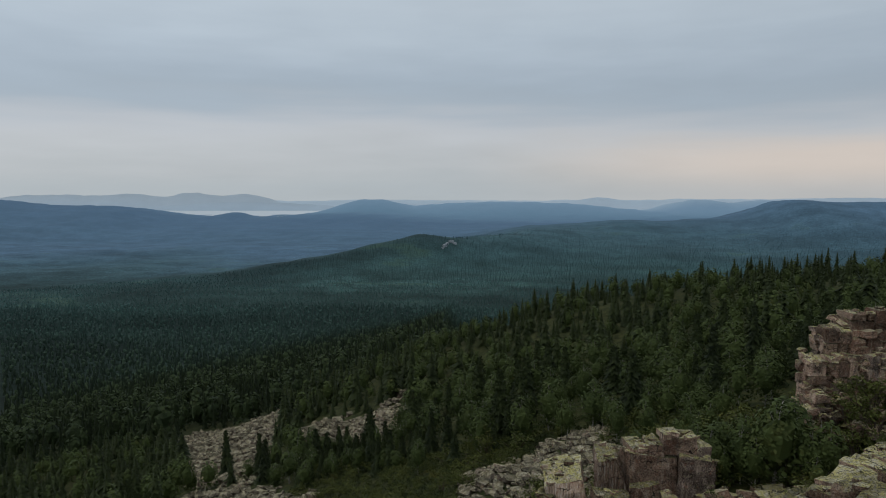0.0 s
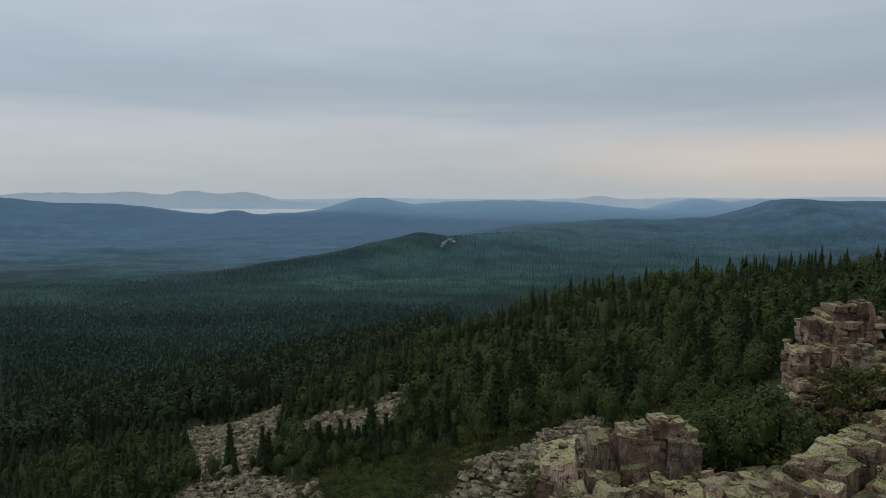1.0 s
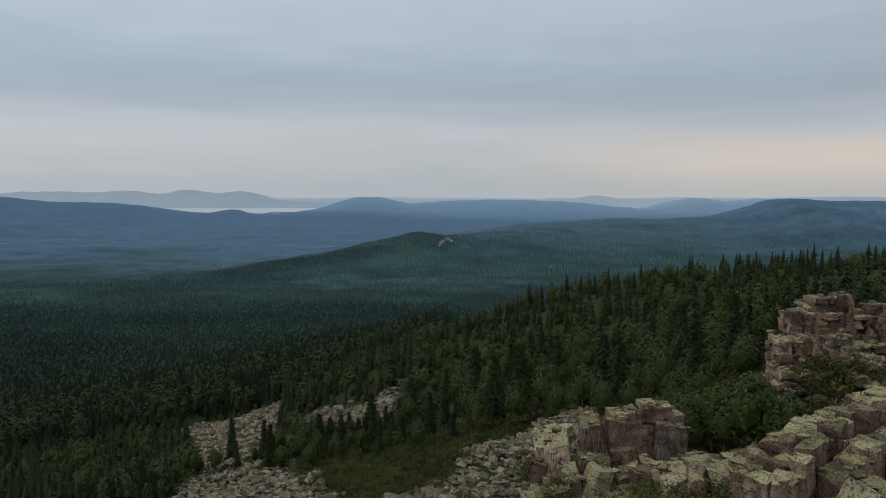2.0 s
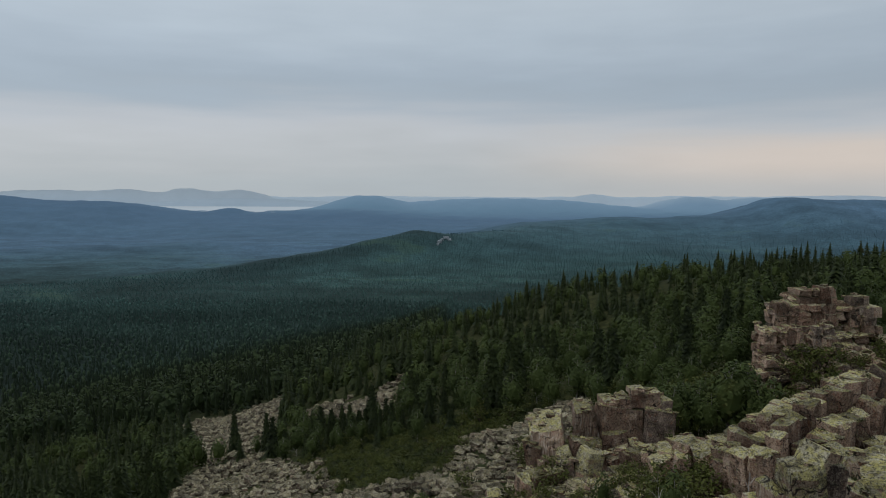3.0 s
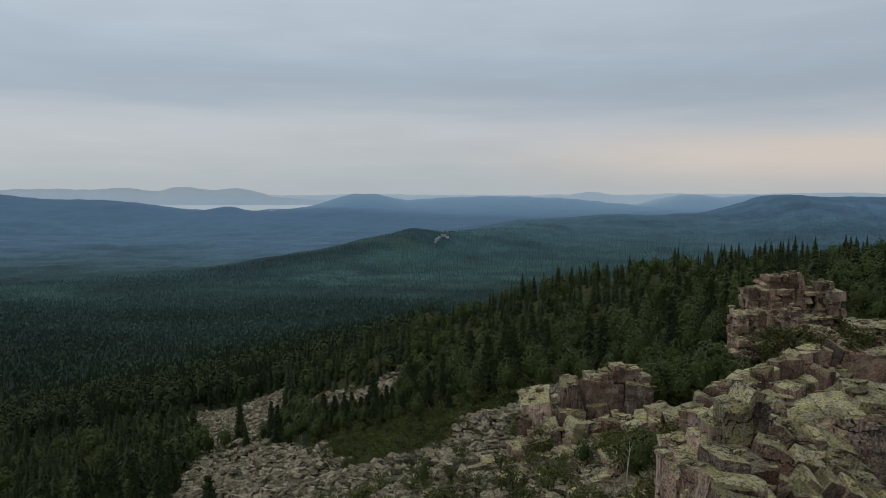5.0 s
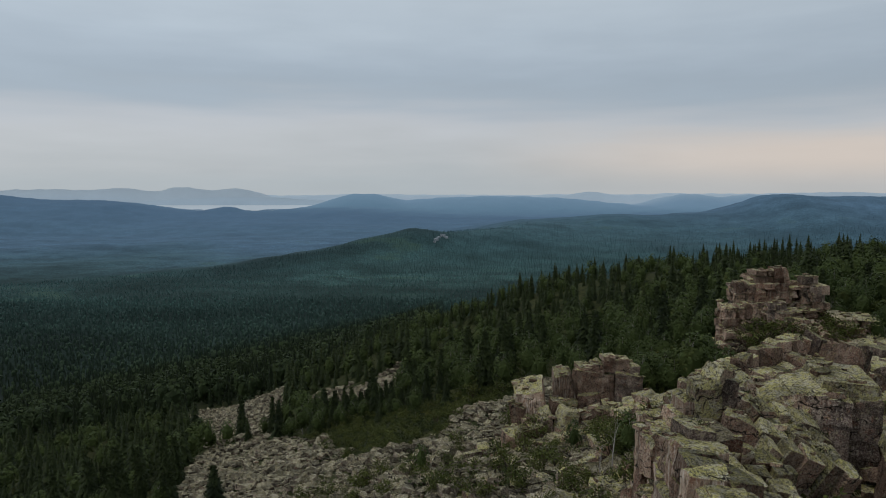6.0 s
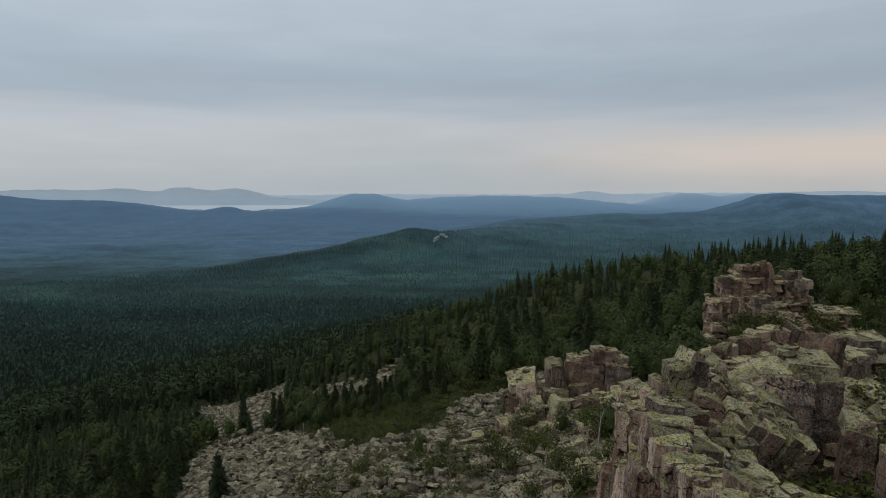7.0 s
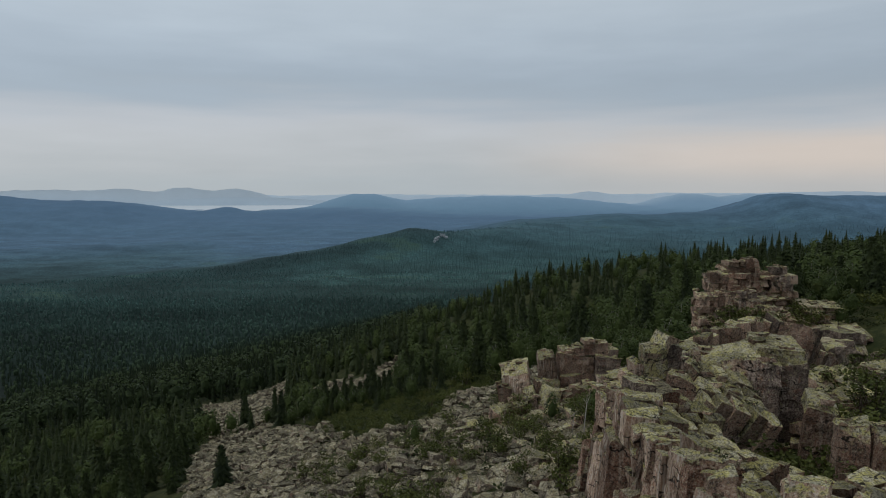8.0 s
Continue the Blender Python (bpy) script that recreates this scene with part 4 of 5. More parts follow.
def leafy_crown(seed, leaves, size, wide, low=0.12):
    """A lobed, uneven crown of height 1: sprays of leaves standing off a rounded mass."""
    r = np.random.RandomState(seed)
    d = r.normal(size=(leaves, 3))
    d /= np.linalg.norm(d, axis=1, keepdims=True)
    lobes = r.normal(size=(9, 3))
    lobes /= np.linalg.norm(lobes, axis=1, keepdims=True)
    bulge = (0.74 + 0.36 * np.clip((d @ lobes.T).max(1) * 2.4 - 1.3, -0.4, 1.0))[:, None]
    half = (0.98 - low) / 2
    C = d * bulge * (wide, wide, half) * r.uniform(0.90, 1.08, (leaves, 1))
    C[:, :2] *= 1 - 0.32 * np.clip(C[:, 2:] / half, -0.4, 1)  # slimmer towards the tip
    C += (0, 0, low + half)
    N = d + 0.28 * r.normal(size=d.shape) + (0, 0, 0.1)
    u = np.cross(N, r.normal(size=N.shape))
    u /= np.linalg.norm(u, axis=1, keepdims=True)
    w = np.cross(N, u)
    w /= np.linalg.norm(w, axis=1, keepdims=True)
    q = size * r.uniform(0.55, 1.3, (leaves, 1))
    Q = np.stack([C - u * q, C + w * q * 0.7, C + u * q, C - w * q * 0.7], 1).reshape(-1, 3)
    V, F = lump(seed * 31)
    return merge([(V * (1.35 * wide, 1.35 * wide, 1.4 * half) + (0, 0, low + half * 0.95), F), tri((Q, np.arange(len(Q)).reshape(-1, 4)))])


def spruce_crown(seed, whorls, arms, twigs, slim=0.20, bare=0.06, steep=0.42, broad=0.2):
    """Drooping boughs in whorls on a stem of height 1; each bough is a ragged blade with hanging twigs."""
    r = np.random.RandomState(seed)
    V, F = [], []
    for i in range(whorls):
        t = (i + 0.3 * r.rand()) / whorls
        z = bare + (0.985 - bare) * t
        reach = slim * (1 - t) ** 0.85 * r.uniform(0.8, 1.2) + 0.012
        for j in range(arms):
            a = 2 * math.pi * (j + 0.7 * r.rand()) / arms + i * 1.3
            L = reach * r.uniform(0.65, 1.2)
            c, s = math.cos(a), math.sin(a)
            drop = L * steep * r.uniform(0.6, 1.4)
            w = broad * L * r.uniform(0.8, 1.2) + 0.006
            b = len(V)
            mx, mz = 0.55 * L, z - 0.45 * drop
            V += [(0, 0, z + 0.25 * L), (mx * c - w * s, mx * s + w * c, mz - 0.25 * w), (L * c, L * s, z - drop), (mx * c + w * s, mx * s - w * c, mz - 0.25 * w)]
            F.append((b, b + 1, b + 2, b + 3))
            for _ in range(twigs):
                u, v = r.uniform(0.35, 1.0), r.uniform(-1, 1)
                q = np.array((u * L * c - v * w * s, u * L * s + v * w * c, z - u * drop))
                d = r.normal(size=3) * 0.022
                b = len(V)
                V += [tuple(q), tuple(q + d + (0.02 * c, 0.02 * s, 0)), tuple(q + (0.012 * c, 0.012 * s, -0.035)), tuple(q - d * 0.6)]
                F.append((b, b + 1, b + 2, b + 3))
    return np.array(V), np.array(F)


def leaf_cloud(r, centres, spreads, count, size):
    """Small leaves gathered in clumps round the given centres."""
    k = r.randint(len(centres), size=count)
    d = r.normal(size=(count, 3))
    d /= np.maximum(1.0, np.linalg.norm(d, axis=1, keepdims=True) / 1.5)
    P = centres[k] + d * spreads[k][:, None] * (0.55, 0.55, 0.42)
    u = r.normal(size=(count, 3))
    u /= np.linalg.norm(u, axis=1, keepdims=True)
    w = np.cross(u, r.normal(size=(count, 3)))
    w /= np.linalg.norm(w, axis=1, keepdims=True)
    s = size * r.uniform(0.6, 1.3, (count, 1))
    V = np.stack([P - u * s, P + w * s * 0.6, P + u * s, P - w * s * 0.6], 1).reshape(-1, 3)
    return V, np.arange(4 * count).reshape(-1, 4)


def birch_parts(seed, clumps, leaves, size, low=0.25, wide=0.20):
    """A slim birch of height 1: stem with limbs, and a loose crown of leaf clumps."""
    r = np.random.RandomState(seed)
    bend = r.uniform(-0.05, 0.05, 2)
    zs = np.linspace(0, 0.95, 7)
    stem = np.stack([bend[0] * np.sin(zs * 3), bend[1] * np.sin(zs * 2.4), zs], 1)
    limbs = [tube(stem, 0.010 * (1 - zs) + 0.003, 6)]
    C, S = [], []
    for i in range(clumps):
        t = low + (0.97 - low) * (i + r.rand()) / clumps
        a = r.uniform(0, 6.28)
        R = wide * (0.35 + 1.0 * math.sin(math.pi * min(1, (t - low) / (1.02 - low)) ** 0.75)) * r.uniform(0.3, 1.1)
        base = np.array([np.interp(t - 0.10, zs, stem[:, k]) for k in range(3)])
        tip = np.array((base[0] + R * math.cos(a), base[1] + R * math.sin(a), t))
        C.append(tip)
        S.append(r.uniform(0.06, 0.11))
        if i % 2 == 0:
            limbs.append(tube([base, (base + tip) / 2 + (0, 0, 0.015), tip], (0.004, 0.003, 0.0015), 4))
    C, S = np.array(C), np.array(S)
    return merge(limbs), leaf_cloud(r, C, S, leaves, size)


def bush_parts(seed, stems, leaves, size):
    """A many-stemmed shrub of height 1."""
    r = np.random.RandomState(seed)
    limbs, C, S = [], [], []
    for i in range(stems):
        a, R, h = r.uniform(0, 6.28), r.uniform(0.1, 0.5), r.uniform(0.45, 0.95)
        tip = np.array((R * math.cos(a), R * math.sin(a), h))
        limbs.append(tube([(0.05 * math.cos(a), 0.05 * math.sin(a), -0.1), tip * (0.45, 0.45, 0.55), tip], (0.022, 0.014, 0.005), 4))
        for f in (0.55, 0.8, 1.0):
            C.append(tip * (f, f, 0.25 + 0.75 * f) + r.normal(size=3) * 0.06)
            S.append(r.uniform(0.14, 0.24))
    return merge(limbs), leaf_cloud(r, np.array(C), np.array(S), leaves, size)


def spruce_trunk():
    return tube([(0, 0, -0.03), (0, 0, 0.4), (0, 0, 0.97)], (0.016, 0.011, 0.002), 6)


SPRUCE = [(mesh_from("trunk", *spruce_trunk(), M["bark_dark"], True), mesh_from("crown", *merge([tri(spruce_crown(60 + k, 28, 12, 1, 0.20 + 0.025 * (k % 3), 0.06, 0.6)), spruce_cone(64 + k, 9, 8, 0.10)]), M["spruce"])) for k in range(5)]
BIRCH = []
for k in range(5):
    wood, _ = birch_parts(80 + k, 36, 10, 0.026, 0.08, 0.22)
    leaf = merge([leafy_crown(80 + k, 520, 0.027, 0.23, 0.16), tri(birch_parts(80 + k, 36, 150, 0.020, 0.10, 0.19)[1])])
    BIRCH.append((mesh_from("trunk", *wood, M["bark_white"], True), mesh_from("crown", *leaf, M["birch"])))
BUSH, BUSH_LEAVES = [], []
for k in range(5):
    wood, leaf = bush_parts(95 + k, 10, 430, 0.042)
    BUSH_LEAVES.append(bush_parts(95 + k, 10, 260, 0.052)[1])
    BUSH.append((mesh_from("stem", *wood, M["bark_dark"], True), mesh_from("crown", *leaf, M["shrub"])))


def plant(kind, pair, parts, label, category, group, x, y, height, wide, turn, z=None):
    ob = tagged(new(kind), label, category, group)
    ob.empty_display_size = 0.2
    for name, me in zip(parts, pair):
        child(name, me, ob)
    ob.matrix_basis = pose(x, y, zat(x, y) - 0.05 if z is None else z, 0, 0, turn) @ Matrix.Diagonal((wide, wide, height, 1))
    return ob


def thicket(x, y, low, high, r, label):
    """A mass of shrubs too dense to tell apart."""
    h = r.uniform(low, high, len(x))
    w = h * r.uniform(1.0, 1.4, len(x))
    me = joined("thicket", BUSH_LEAVES, x, y, ground(x, y) - 0.05, np.stack([w, w, h], 1), r.uniform(0, 6.28, len(x)), M["shrub"])
    tagged(new("thicket", me), label, "shrubs", kind="stuff")


def spruce(x, y, h, r):
    return plant("spruce_tree", SPRUCE[r.randint(5)], ("trunk", "crown"), "dark green spruce with drooping boughs on the mountainside", "tree", "spruces on the slope", x, y, h, h * r.uniform(0.85, 1.2), r.uniform(0, 360))


def birch(x, y, h, r, z=None):
    return plant("birch_tree", BIRCH[r.randint(5)], ("trunk", "crown"), "slim white-stemmed mountain birch with loose green crown", "tree", "birches on the slope", x, y, h, h * r.uniform(0.9, 1.3), r.uniform(0, 360), z)


def bush(x, y, h, r, z=None):
    return plant("shrub", BUSH[r.randint(5)], ("stem", "crown"), "leafy green mountain shrub between the rocks", "shrub", "shrubs among the rocks", x, y, h, h * r.uniform(1.0, 1.4), r.uniform(0, 360), z)


# where woods grow: the slope away from crags and boulders
def wooded(x, y):
    k = y > 30 + 0 * x
    for poly in (SCREE_NEAR, SCREE_FAR, SCREE_MID, LOW_SHRUB):
        k &= ~inside(poly, x, y)
    edge = np.interp(x, (-60, -28, -24, 5, 18, 26, 40, 60, 90), (38, 46, 60, 62, 56, 54, 56, 50, 40))
    return k & (y > edge + 2 * wave(x, y, 14, 12))


def wood_points(step, y0, y1, seed, reach=0.80, out=40):
    """A jittered planting over the wedge of land that the camera's view takes in."""
    r = np.random.RandomState(seed)
    gx, gy = np.meshgrid(np.arange(-reach * y1 - out, reach * y1 + out, step), np.arange(y0, y1, step))
    x, y = gx.ravel() + r.uniform(-0.5, 0.5, gx.size) * step, gy.ravel() + r.uniform(-0.5, 0.5, gx.size) * step
    k = (np.abs(x) < reach * y + out) & wooded(x, y)
    return x[k], y[k], r


def is_birch(x, y, r):
    """Birches gather in patches and thin out towards the crest."""
    share = np.where(x < -25, np.where(y < 170, 0.26, 0.42), np.where((x > 30) & (y < 85), 0.75, np.where(y < 115, 0.62, 0.38))) * np.where(y > 400, 0.8, 1.0)
    return r.rand(len(x)) < np.clip(share + 0.22 * wave(x, y, 45, 21), 0.08, 0.8)


tx, ty, rt = wood_points(3.8, 30, 178, 51, 0.72, 30)
leafy = is_birch(tx, ty, rt)
tall = np.where(leafy, rt.uniform(4.0, 6.8, len(tx)), 4.2 + 5.6 * rt.rand(len(tx)) ** 1.7)
tall *= np.interp(ty + 0.3 * np.abs(tx), (50, 75), (0.6, 1.0)) * np.where((tx > -5) & (ty > 105), 0.84, 1.0)
low = (tx > -38) & (tx < -3) & (ty > 60) & (ty < 0.9 * 112 + 0.25 * (-tx))
tall = np.where(low, np.minimum(tall, 3.0 + 3.0 * rt.rand(len(tx))), tall)  # young trees in front of the clearing
order = np.argsort((tx - 5) ** 2 + (ty - 20) ** 2)
single = order[:280]
for k in single:
    (birch if leafy[k] else spruce)(tx[k], ty[k], tall[k], rt)


SPRUCE_NEAR = [merge([tri(spruce_crown(140 + k, 14, 7, 0, 0.20 + 0.03 * (k % 3), 0.05, 0.7, 0.30)), spruce_cone(145 + k, 6, 6, 0.10)]) for k in range(8)]
BIRCH_NEAR = [leafy_crown(155 + k, 190, 0.042, 0.22 + 0.025 * (k % 3)) for k in range(10)]
SPRUCE_LIGHT = [spruce_cone(160 + k, 7, 6, 0.125 + 0.02 * (k % 3)) for k in range(10)]
BIRCH_LIGHT = [leafy_crown(180 + k, 80, 0.056, 0.19 + 0.025 * (k % 3)) for k in range(10)]
SPRUCE_FAR = [spruce_cone(260 + k, 3, 5, 0.15) for k in range(8)]
BIRCH_FAR = [lump(280 + k) for k in range(8)]
BIRCH_FAR = [(V * (0.34, 0.34, 0.72) + (0, 0, 0.5), F) for V, F in BIRCH_FAR]


def woods(x, y, h, leaf, r, needle_shapes, leaf_shapes, mats, where):
    for flag, shapes, mat, name, label in ((False, needle_shapes, mats[0], "spruce_forest", "dense dark spruce forest"), (True, leaf_shapes, mats[1], "birch_forest", "light green birches mixed into the forest")):
        k = np.nonzero(leaf == flag)[0]
        wide = h[k] * r.uniform(0.9, 1.3, len(k))
        me = joined(name, shapes, x[k], y[k], ground(x[k], y[k]) - 0.1, np.stack([wide, wide, h[k]], 1), r.uniform(0, 6.28, len(k)), M[mat])
        tagged(new(name, me), label + " " + where, "forest", kind="stuff")


rest = order[280:]
woods(tx[rest], ty[rest], tall[rest], leafy[rest], rt, SPRUCE_NEAR, BIRCH_NEAR, ("spruce", "birch"), "on the upper slope")
mx, my, rm = wood_points(5.0, 178, 400, 52)
keep = (mx < 0.30 * (my - 150)) | (rm.rand(len(mx)) < 0.3)  # sparser on the far side of the crest, hidden from the camera
mx, my = mx[keep], my[keep]
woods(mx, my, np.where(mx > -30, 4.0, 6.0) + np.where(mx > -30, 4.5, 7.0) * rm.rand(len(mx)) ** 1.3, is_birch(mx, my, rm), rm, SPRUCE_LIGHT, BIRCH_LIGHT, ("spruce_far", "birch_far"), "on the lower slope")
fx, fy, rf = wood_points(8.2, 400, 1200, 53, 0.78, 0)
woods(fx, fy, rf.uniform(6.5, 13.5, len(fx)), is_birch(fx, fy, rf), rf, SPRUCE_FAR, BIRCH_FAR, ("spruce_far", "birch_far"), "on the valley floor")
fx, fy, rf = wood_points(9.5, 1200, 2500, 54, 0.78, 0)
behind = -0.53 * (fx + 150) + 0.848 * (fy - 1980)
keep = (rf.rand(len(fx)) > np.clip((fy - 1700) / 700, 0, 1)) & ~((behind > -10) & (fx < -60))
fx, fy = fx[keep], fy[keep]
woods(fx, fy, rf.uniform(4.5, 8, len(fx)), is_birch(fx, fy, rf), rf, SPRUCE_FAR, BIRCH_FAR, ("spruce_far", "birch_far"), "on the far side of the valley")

# shrubs and small birches among the crags
rb = np.random.RandomState(61)
bx, by = scatter_in([(14, 59), (20, 56), (40, 58), (60, 60), (75, 40), (52, 38), (44, 44), (30, 42), (24, 42), (18, 40), (16, 48)], 2.5, rb)
tree = rb.rand(len(bx)) < 0.2
for x, y in zip(bx[tree], by[tree]):
    birch(x, y, rb.uniform(2.5, 5.0), rb)
thicket(bx[~tree], by[~tree], 1.0, 2.6, rb, "leafy green shrubs that cover the ridge behind the crags")
bx, by = scatter_in([(-22, 76), (-8, 46), (-1, 50), (9, 62), (8, 70), (-8, 72), (-18, 82)], 1.5, rb)
thicket(bx, by, 0.6, 1.5, rb, "low green shrubs in a hollow beside the boulder field")
# a thicket of young birches between the crag and the tor
bx, by = scatter_in([(17.5, 40), (20, 37.5), (26, 36), (28, 42), (26.5, 52), (17, 53)], 1.75, rb)
for x, y in zip(bx, by):
    if rb.rand() < 0.35:
        birch(x, y, rb.uniform(2.4, 4.2), rb)
    else:
        bush(x, y, rb.uniform(1.2, 2.6), rb)
for x, y, h in ((21.8, 38.5, 6.0), (23.4, 40.0, 5.2), (20.2, 39.6, 4.8), (18.6, 40.5, 4.4), (24.6, 37.4, 4.6)):
    birch(x, y, h, rb)
# a bushy bank above the boulder field
bx, by = scatter_in([(9, 68), (16, 64), (18, 55), (25, 52), (27, 60), (20, 71)], 1.9, rb)
tree = rb.rand(len(bx)) < 0.25
for x, y in zip(bx[tree], by[tree]):
    birch(x, y, rb.uniform(2.6, 4.4), rb)
thicket(bx[~tree], by[~tree], 1.0, 2.4, rb, "leafy green shrubs on the bank above the boulder field")
# young trees between the boulders and the clearing
bx, by = scatter_in([(-32, 91), (-22, 93), (-10, 84), (-5, 74), (-8, 67), (-16, 76), (-24, 80)], 2.1, rb)
for x, y in zip(bx, by):
    if rb.rand() < 0.6:
        birch(x, y, rb.uniform(2.2, 3.8), rb)
    else:
        spruce(x, y, rb.uniform(2.4, 4.4), rb)
# single shrubs on the rocks and the boulder field
for x, y, h in ((18.4, 39.4, 2.4), (16.8, 33.6, 1.6), (12.6, 32.6, 1.5), (11.7, 22.5, 2.2), (10.4, 30.2, 1.4), (7.5, 34.8, 1.7), (7.7, 25.1, 1.8), (8.2, 19.4, 1.6), (5.5, 22.6, 1.5), (11.0, 17.0, 2.0),
                (0.4, 25.0, 1.2), (-9.0, 34.9, 1.6), (-5.5, 28.0, 1.3), (-4.0, 23.0, 1.2), (2.1, 18.6, 1.3), (3.6, 21.0, 1.6), (4.5, 25.8, 1.8), (8.0, 10.6, 1.6), (6.3, 13.7, 1.4), (8.4, 13.7, 1.8)):
    bush(x, y, h, rb)
for x, y, h in ((16.2, 7.0, 3.0), (16.9, 6.4, 2.8), (17.3, 7.6, 2.7), (15.6, 6.2, 2.4), (17.0, 5.0, 2.4), (18.6, 6.6, 2.6), (20.6, 9.0, 2.2), (21.4, 8.0, 2.2), (20.4, 6.0, 2.2), (25.7, 16.2, 1.8), (22.9, 10.5, 1.9), (29.4, 19.9, 1.9), (24.9, 18.0, 1.4), (33.0, 26.0, 1.8), (30.2, 40.6, 2.4), (28.6, 41.2, 2.2), (32.0, 39.8, 2.0), (34.6, 41.0, 2.0), (26.4, 31.5, 1.8), (28.2, 33.4, 2.2), (25.0, 32.4, 1.7)):
    bush(x, y, h, rb)
ax, ay = scatter_in([(20, 8), (28, 8), (40, 24), (40, 38), (30, 38), (29, 24)], 2.5, rb)
for x, y in zip(ax, ay):
    bush(x, y, rb.uniform(0.7, 1.7), rb)
for x, y, z, h in ((29.0, 42.9, 24.9, 2.3), (30.0, 43.2, 25.4, 2.6), (31.0, 43.4, 26.2, 2.2), (30.4, 42.2, 24.6, 2.4), (33.4, 43.6, 26.2, 1.7), (34.3, 43.2, 25.9, 1.8), (29.4, 44.0, 26.4, 1.3), (37.4, 44.4, 26.0, 2.6), (38.3, 44.0, 25.6, 2.8), (37.0, 43.0, 25.2, 2.2)):
    bush(x, y, h, rb, z)
for x, y, h in ((17.4, 4.1, 1.3), (18.6, 4.6, 1.4), (16.6, 3.2, 1.1), (18.0, 3.0, 1.2), (19.4, 3.6, 1.3), (-0.5, 66.0, 2.6), (2.0, 62.0, 2.2), (4.1, 65.4, 2.8), (7.2, 64.5, 2.6), (1.0, 57.5, 1.6), (-0.7, 54.5, 1.5), (5.0, 60.5, 1.8), (13.4, 23.0, 2.2), (14.4, 24.2, 2.4), (15.3, 25.2, 2.3), (13.9, 25.6, 2.0), (15.8, 23.4, 2.2), (16.6, 25.0, 2.2), (12.9, 26.6, 1.8), (15.0, 27.6, 2.0), (16.3, 30.5, 2.2), (15.6, 31.4, 1.8), (17.8, 30.2, 2.0), (20.5, 31.1, 2.0), (11.8, 24.7, 1.9), (12.2, 23.2, 2.0), (6.7, 43.8, 2.0), (8.4, 34.4, 2.0), (7.2, 31.7, 1.9), (13.0, 30.8, 1.8), (11.6, 30.6, 1.6), (5.7, 21.0, 1.8), (5.5, 25.8, 1.8), (8.2, 18.1, 1.6), (12.0, 22.4, 1.8), (8.9, 13.6, 1.3), (14.2, 28.6, 1.5), (17.2, 41.5, 2.6), (18.3, 42.6, 2.8), (9.6, 41.0, 2.2), (11.8, 42.5, 2.4), (13.5, 43.2, 2.4), (7.5, 46.5, 2.0)):
    bush(x, y, h, rb)
birch(-0.9, 32.0, 3.0, rb)
birch(12.2, 21.4, 3.2, rb)
birch(9.8, 26.0, 2.6, rb)
for x, y, h in ((-36.0, 62.0, 7.5), (-22.3, 44.0, 5.2), (-50.0, 73.0, 7.0), (-38.5, 70.0, 8.0), (-11.7, 81.5, 8.0), (-18.0, 82.5, 5.4), (-21.0, 88.0, 6.0), (-6.5, 88.0, 7.5), (-3.0, 76.0, 6.0), (-41.0, 104.0, 8.5), (-30.0, 92.0, 6.5), (-33.0, 98.0, 7.0)):
    spruce(x, y, h, rb)

# broken rubble between the crags
rr = np.random.RandomState(71)
qx, qy = scatter_in([(8, 2), (9.5, 21), (10, 33), (17, 34), (24, 40), (27, 30), (24, 18), (20, 0), (14, -3)], 0.8, rr)
qs = 0.35 + 1.15 * rr.rand(len(qx)) ** 2.2
rubble = joined("rubble", STONE_SHAPES, qx, qy, ground(qx, qy) + 0.1 * qs, np.stack([qs * 1.3, qs, qs * 0.9], 1), rr.uniform(0, 6.28, len(qx)), M["rock"], rr.uniform(-0.6, 0.6, len(qx)))
tagged(new("rubble", rubble), "broken lichened quartzite rubble on the ridge", "rubble", kind="stuff")

# low juniper and bilberry scrub that fills the hollows
rj = np.random.RandomState(81)
SCRUB = []
for k in range(8):
    rk = np.random.RandomState(820 + k)
    SCRUB.append(leaf_cloud(rk, rk.uniform(-0.5, 0.5, (9, 3)) * (1.6, 1.6, 0.35) + (0, 0, 0.3), np.full(9, 0.35), 70, 0.11))
jx, jy = scatter_in([(-22, 76), (-8, 46), (-1, 50), (10, 64), (20, 70), (8, 74), (-8, 72), (-18, 82)], 1.25, rj)
for area, step in (([(14, 59), (20, 56), (40, 58), (62, 62), (75, 40), (52, 38), (44, 44), (30, 42), (24, 42), (18, 40), (16, 48)], 1.7),
                   ([(-4, 14), (4, 8), (9, 12), (12, 24), (10, 34), (4, 44), (-4, 40), (-12, 36)], 3.4), ([(14, 4), (22, 2), (32, 12), (30, 24), (20, 14)], 1.8)):
    ax, ay = scatter_in(area, step, rj)
    jx, jy = np.concatenate([jx, ax]), np.concatenate([jy, ay])
js = rj.uniform(0.5, 1.3, len(jx))
me = joined("scrub", SCRUB, jx, jy, ground(jx, jy), np.stack([js, js, js * 0.9], 1), rj.uniform(0, 6.28, len(jx)), M["juniper"])
tagged(new("scrub", me), "low dark green juniper and bilberry scrub", "scrub", kind="stuff")
ax, ay = scatter_in([(-5, 16), (2, 10), (8, 9), (11, 22), (10, 32), (5, 42), (-3, 38), (-11, 34)], 3.4, rj)
for x, y in zip(ax, ay):
    bush(x, y, rj.uniform(0.8, 1.9), rj)

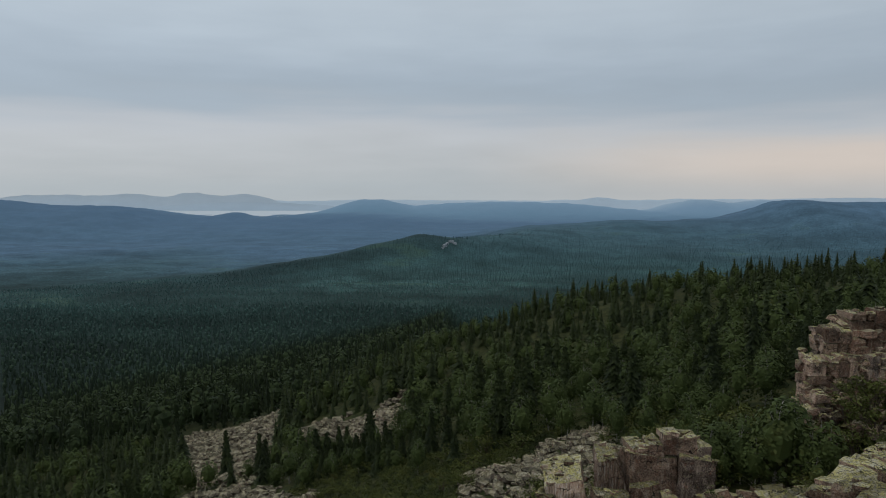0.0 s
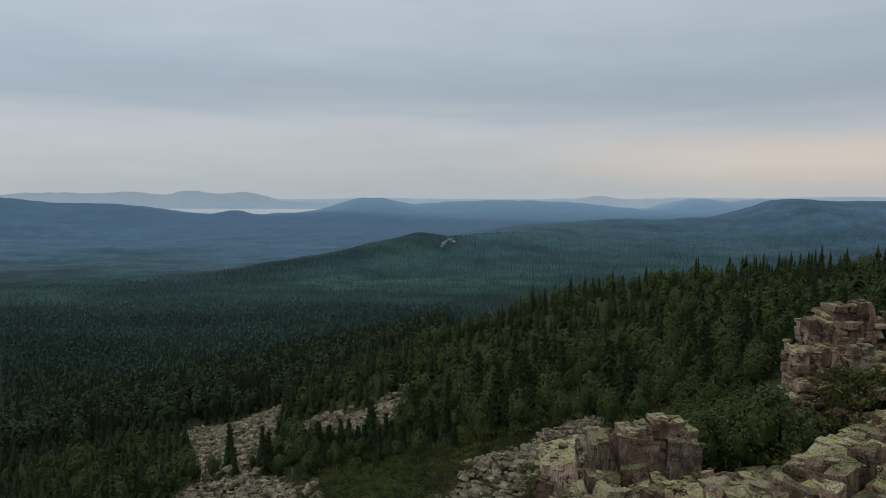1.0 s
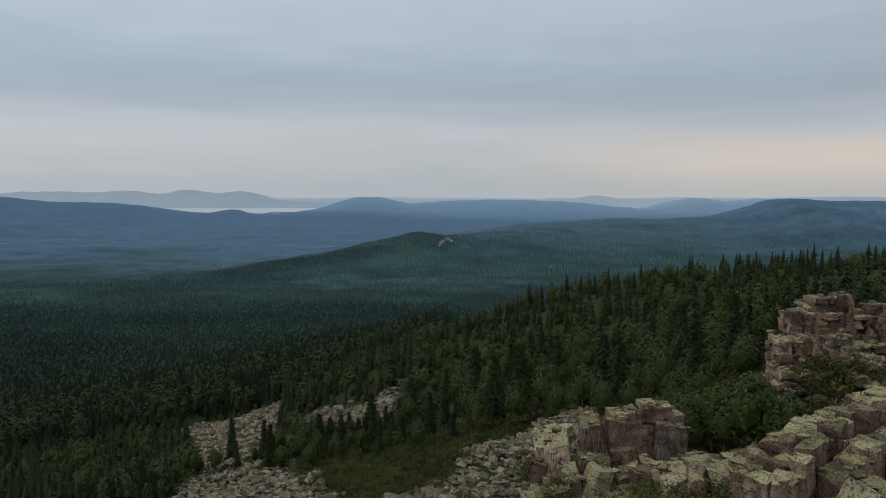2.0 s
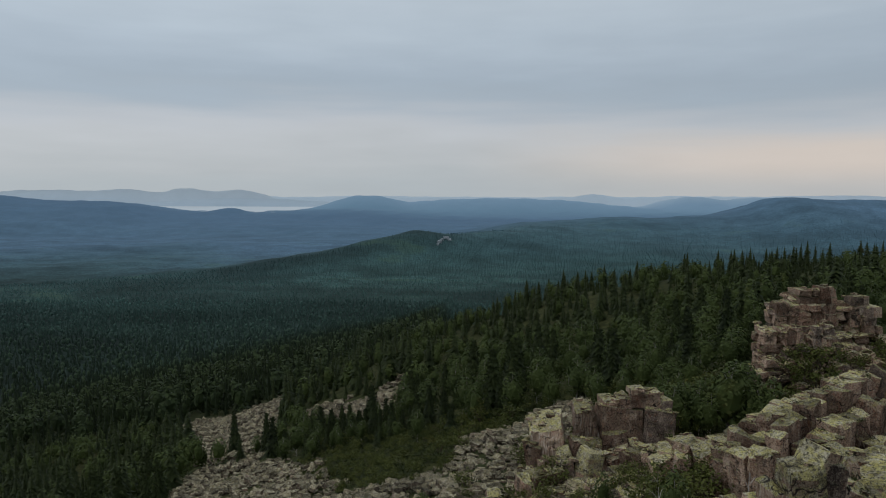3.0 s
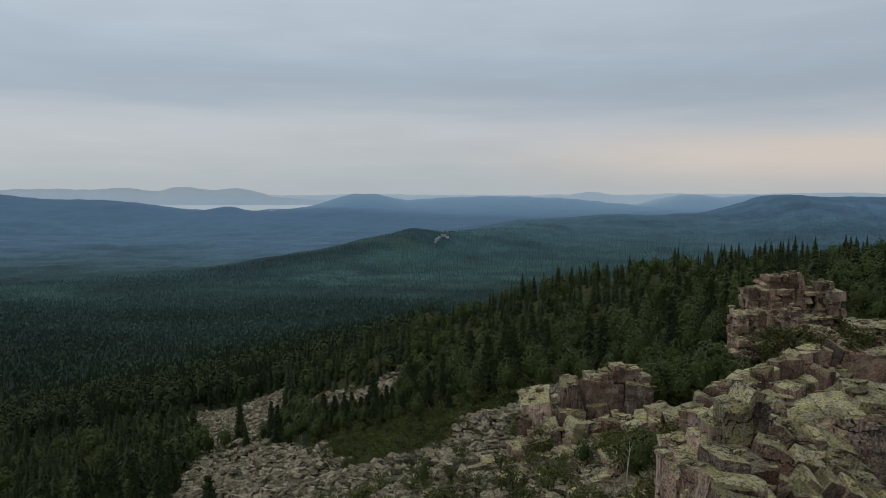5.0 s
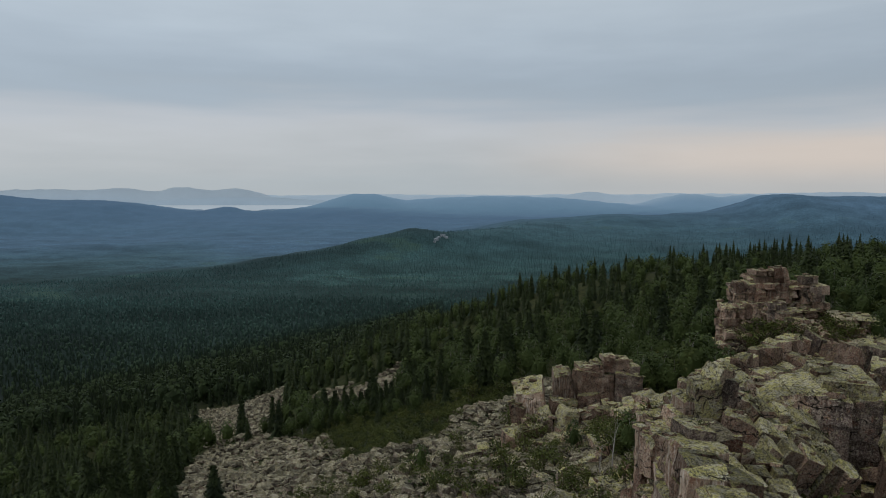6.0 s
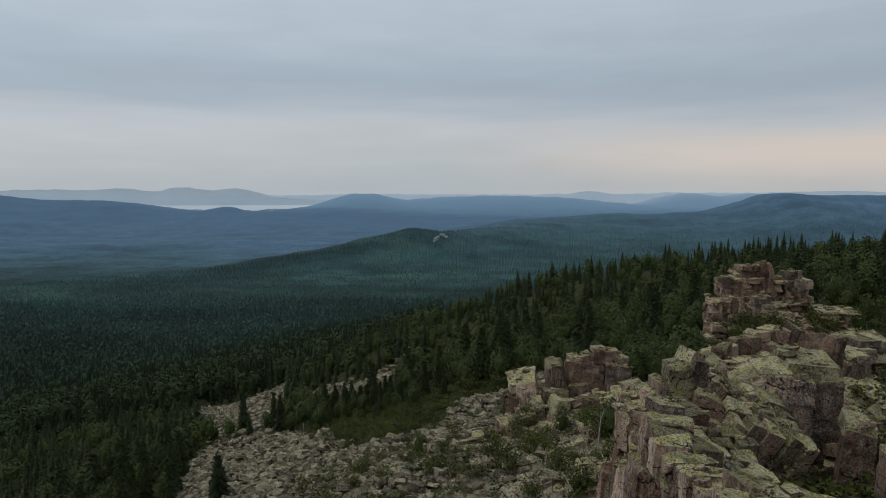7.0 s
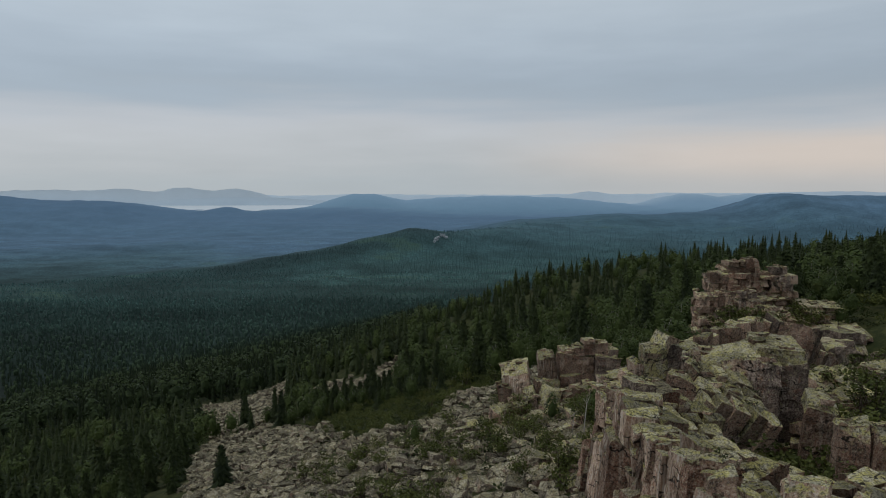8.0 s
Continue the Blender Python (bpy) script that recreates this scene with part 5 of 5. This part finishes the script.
# dead wood: a bare pale stem in the forest, bleached branches on the rocks
def dead_tree(x, y, z, h, lean, seed, label):
    r = np.random.RandomState(seed)
    top = Vector((lean, 0.3 * lean, h))
    parts = [tube([(0, 0, -0.3), (0.25 * lean, 0.05, 0.4 * h), (0.6 * lean, 0.1 * lean, 0.75 * h), tuple(top)], (0.017 * h, 0.012 * h, 0.008 * h, 0.003 * h), 6)]
    for k in range(5):
        f, a = r.uniform(0.45, 0.95), r.uniform(0, 6.28)
        b = np.array((lean * f * f, 0.1 * lean * f, h * f))
        t = b + np.array((math.cos(a), math.sin(a), r.uniform(0.1, 0.8))) * r.uniform(0.12, 0.25) * h
        parts.append(tube([b, (b + t) / 2 + (0, 0, 0.04 * h), t], (0.006 * h, 0.004 * h, 0.0015 * h), 4))
    ob = tagged(new("dead_tree"), label, "dead tree", "dead trees")
    child("trunk", mesh_from("trunk", *parts[0], M["bark_grey"], True), ob)
    for V, F in parts[1:]:
        child("branch", mesh_from("branch", V, F, M["bark_grey"], True), ob)
    ob.matrix_basis = pose(x, y, z, 0, 0, r.uniform(0, 90))


dead_tree(33.5, 73.5, zat(33.5, 73.5), 5.6, 0.3, 3, "bare pale dead trunk standing in the forest")
dead_tree(11.2, 11.6, 29.0, 2.6, 0.5, 4, "bleached twisted dead birch beside the cliff top")
dead_tree(12.4, 24.4, zat(12.4, 24.4), 2.4, -0.9, 5, "leaning bleached dead birch on the rubble slope")
dead_tree(13.6, 27.0, zat(13.6, 27.0), 2.2, 0.7, 6, "leaning bleached dead birch on the rubble slope")
dead_tree(22.4, 39.4, zat(22.4, 39.4), 5.2, 0.15, 9, "tall slender pale birch stem rising from the thicket")
dead_tree(11.0, 20.3, zat(11.0, 20.3), 2.8, 0.7, 10, "bleached twisted birch on the rubble below the cliff")
dead_tree(10.2, 19.6, zat(10.2, 19.6), 2.3, -0.6, 11, "bleached twisted birch on the rubble below the cliff")
dead_tree(27.0, 42.6, zat(27.0, 42.6), 2.4, 0.8, 7, "grey dead shrub at the foot of the tor")
dead_tree(26.2, 43.6, zat(26.2, 43.6), 2.0, -0.6, 8, "grey dead shrub at the foot of the tor")

# small tufts and seedlings rooted in the cracks
ts = rj.uniform(0.12, 0.38, len(TUFT_SPOTS))
me = joined("tufts", SCRUB, TUFT_SPOTS[:, 0], TUFT_SPOTS[:, 1], TUFT_SPOTS[:, 2] - 0.03, np.stack([ts, ts, ts], 1), rj.uniform(0, 6.28, len(ts)), M["juniper"])
tagged(new("tufts", me), "small green tufts rooted in rock cracks", "grass tufts", kind="stuff")
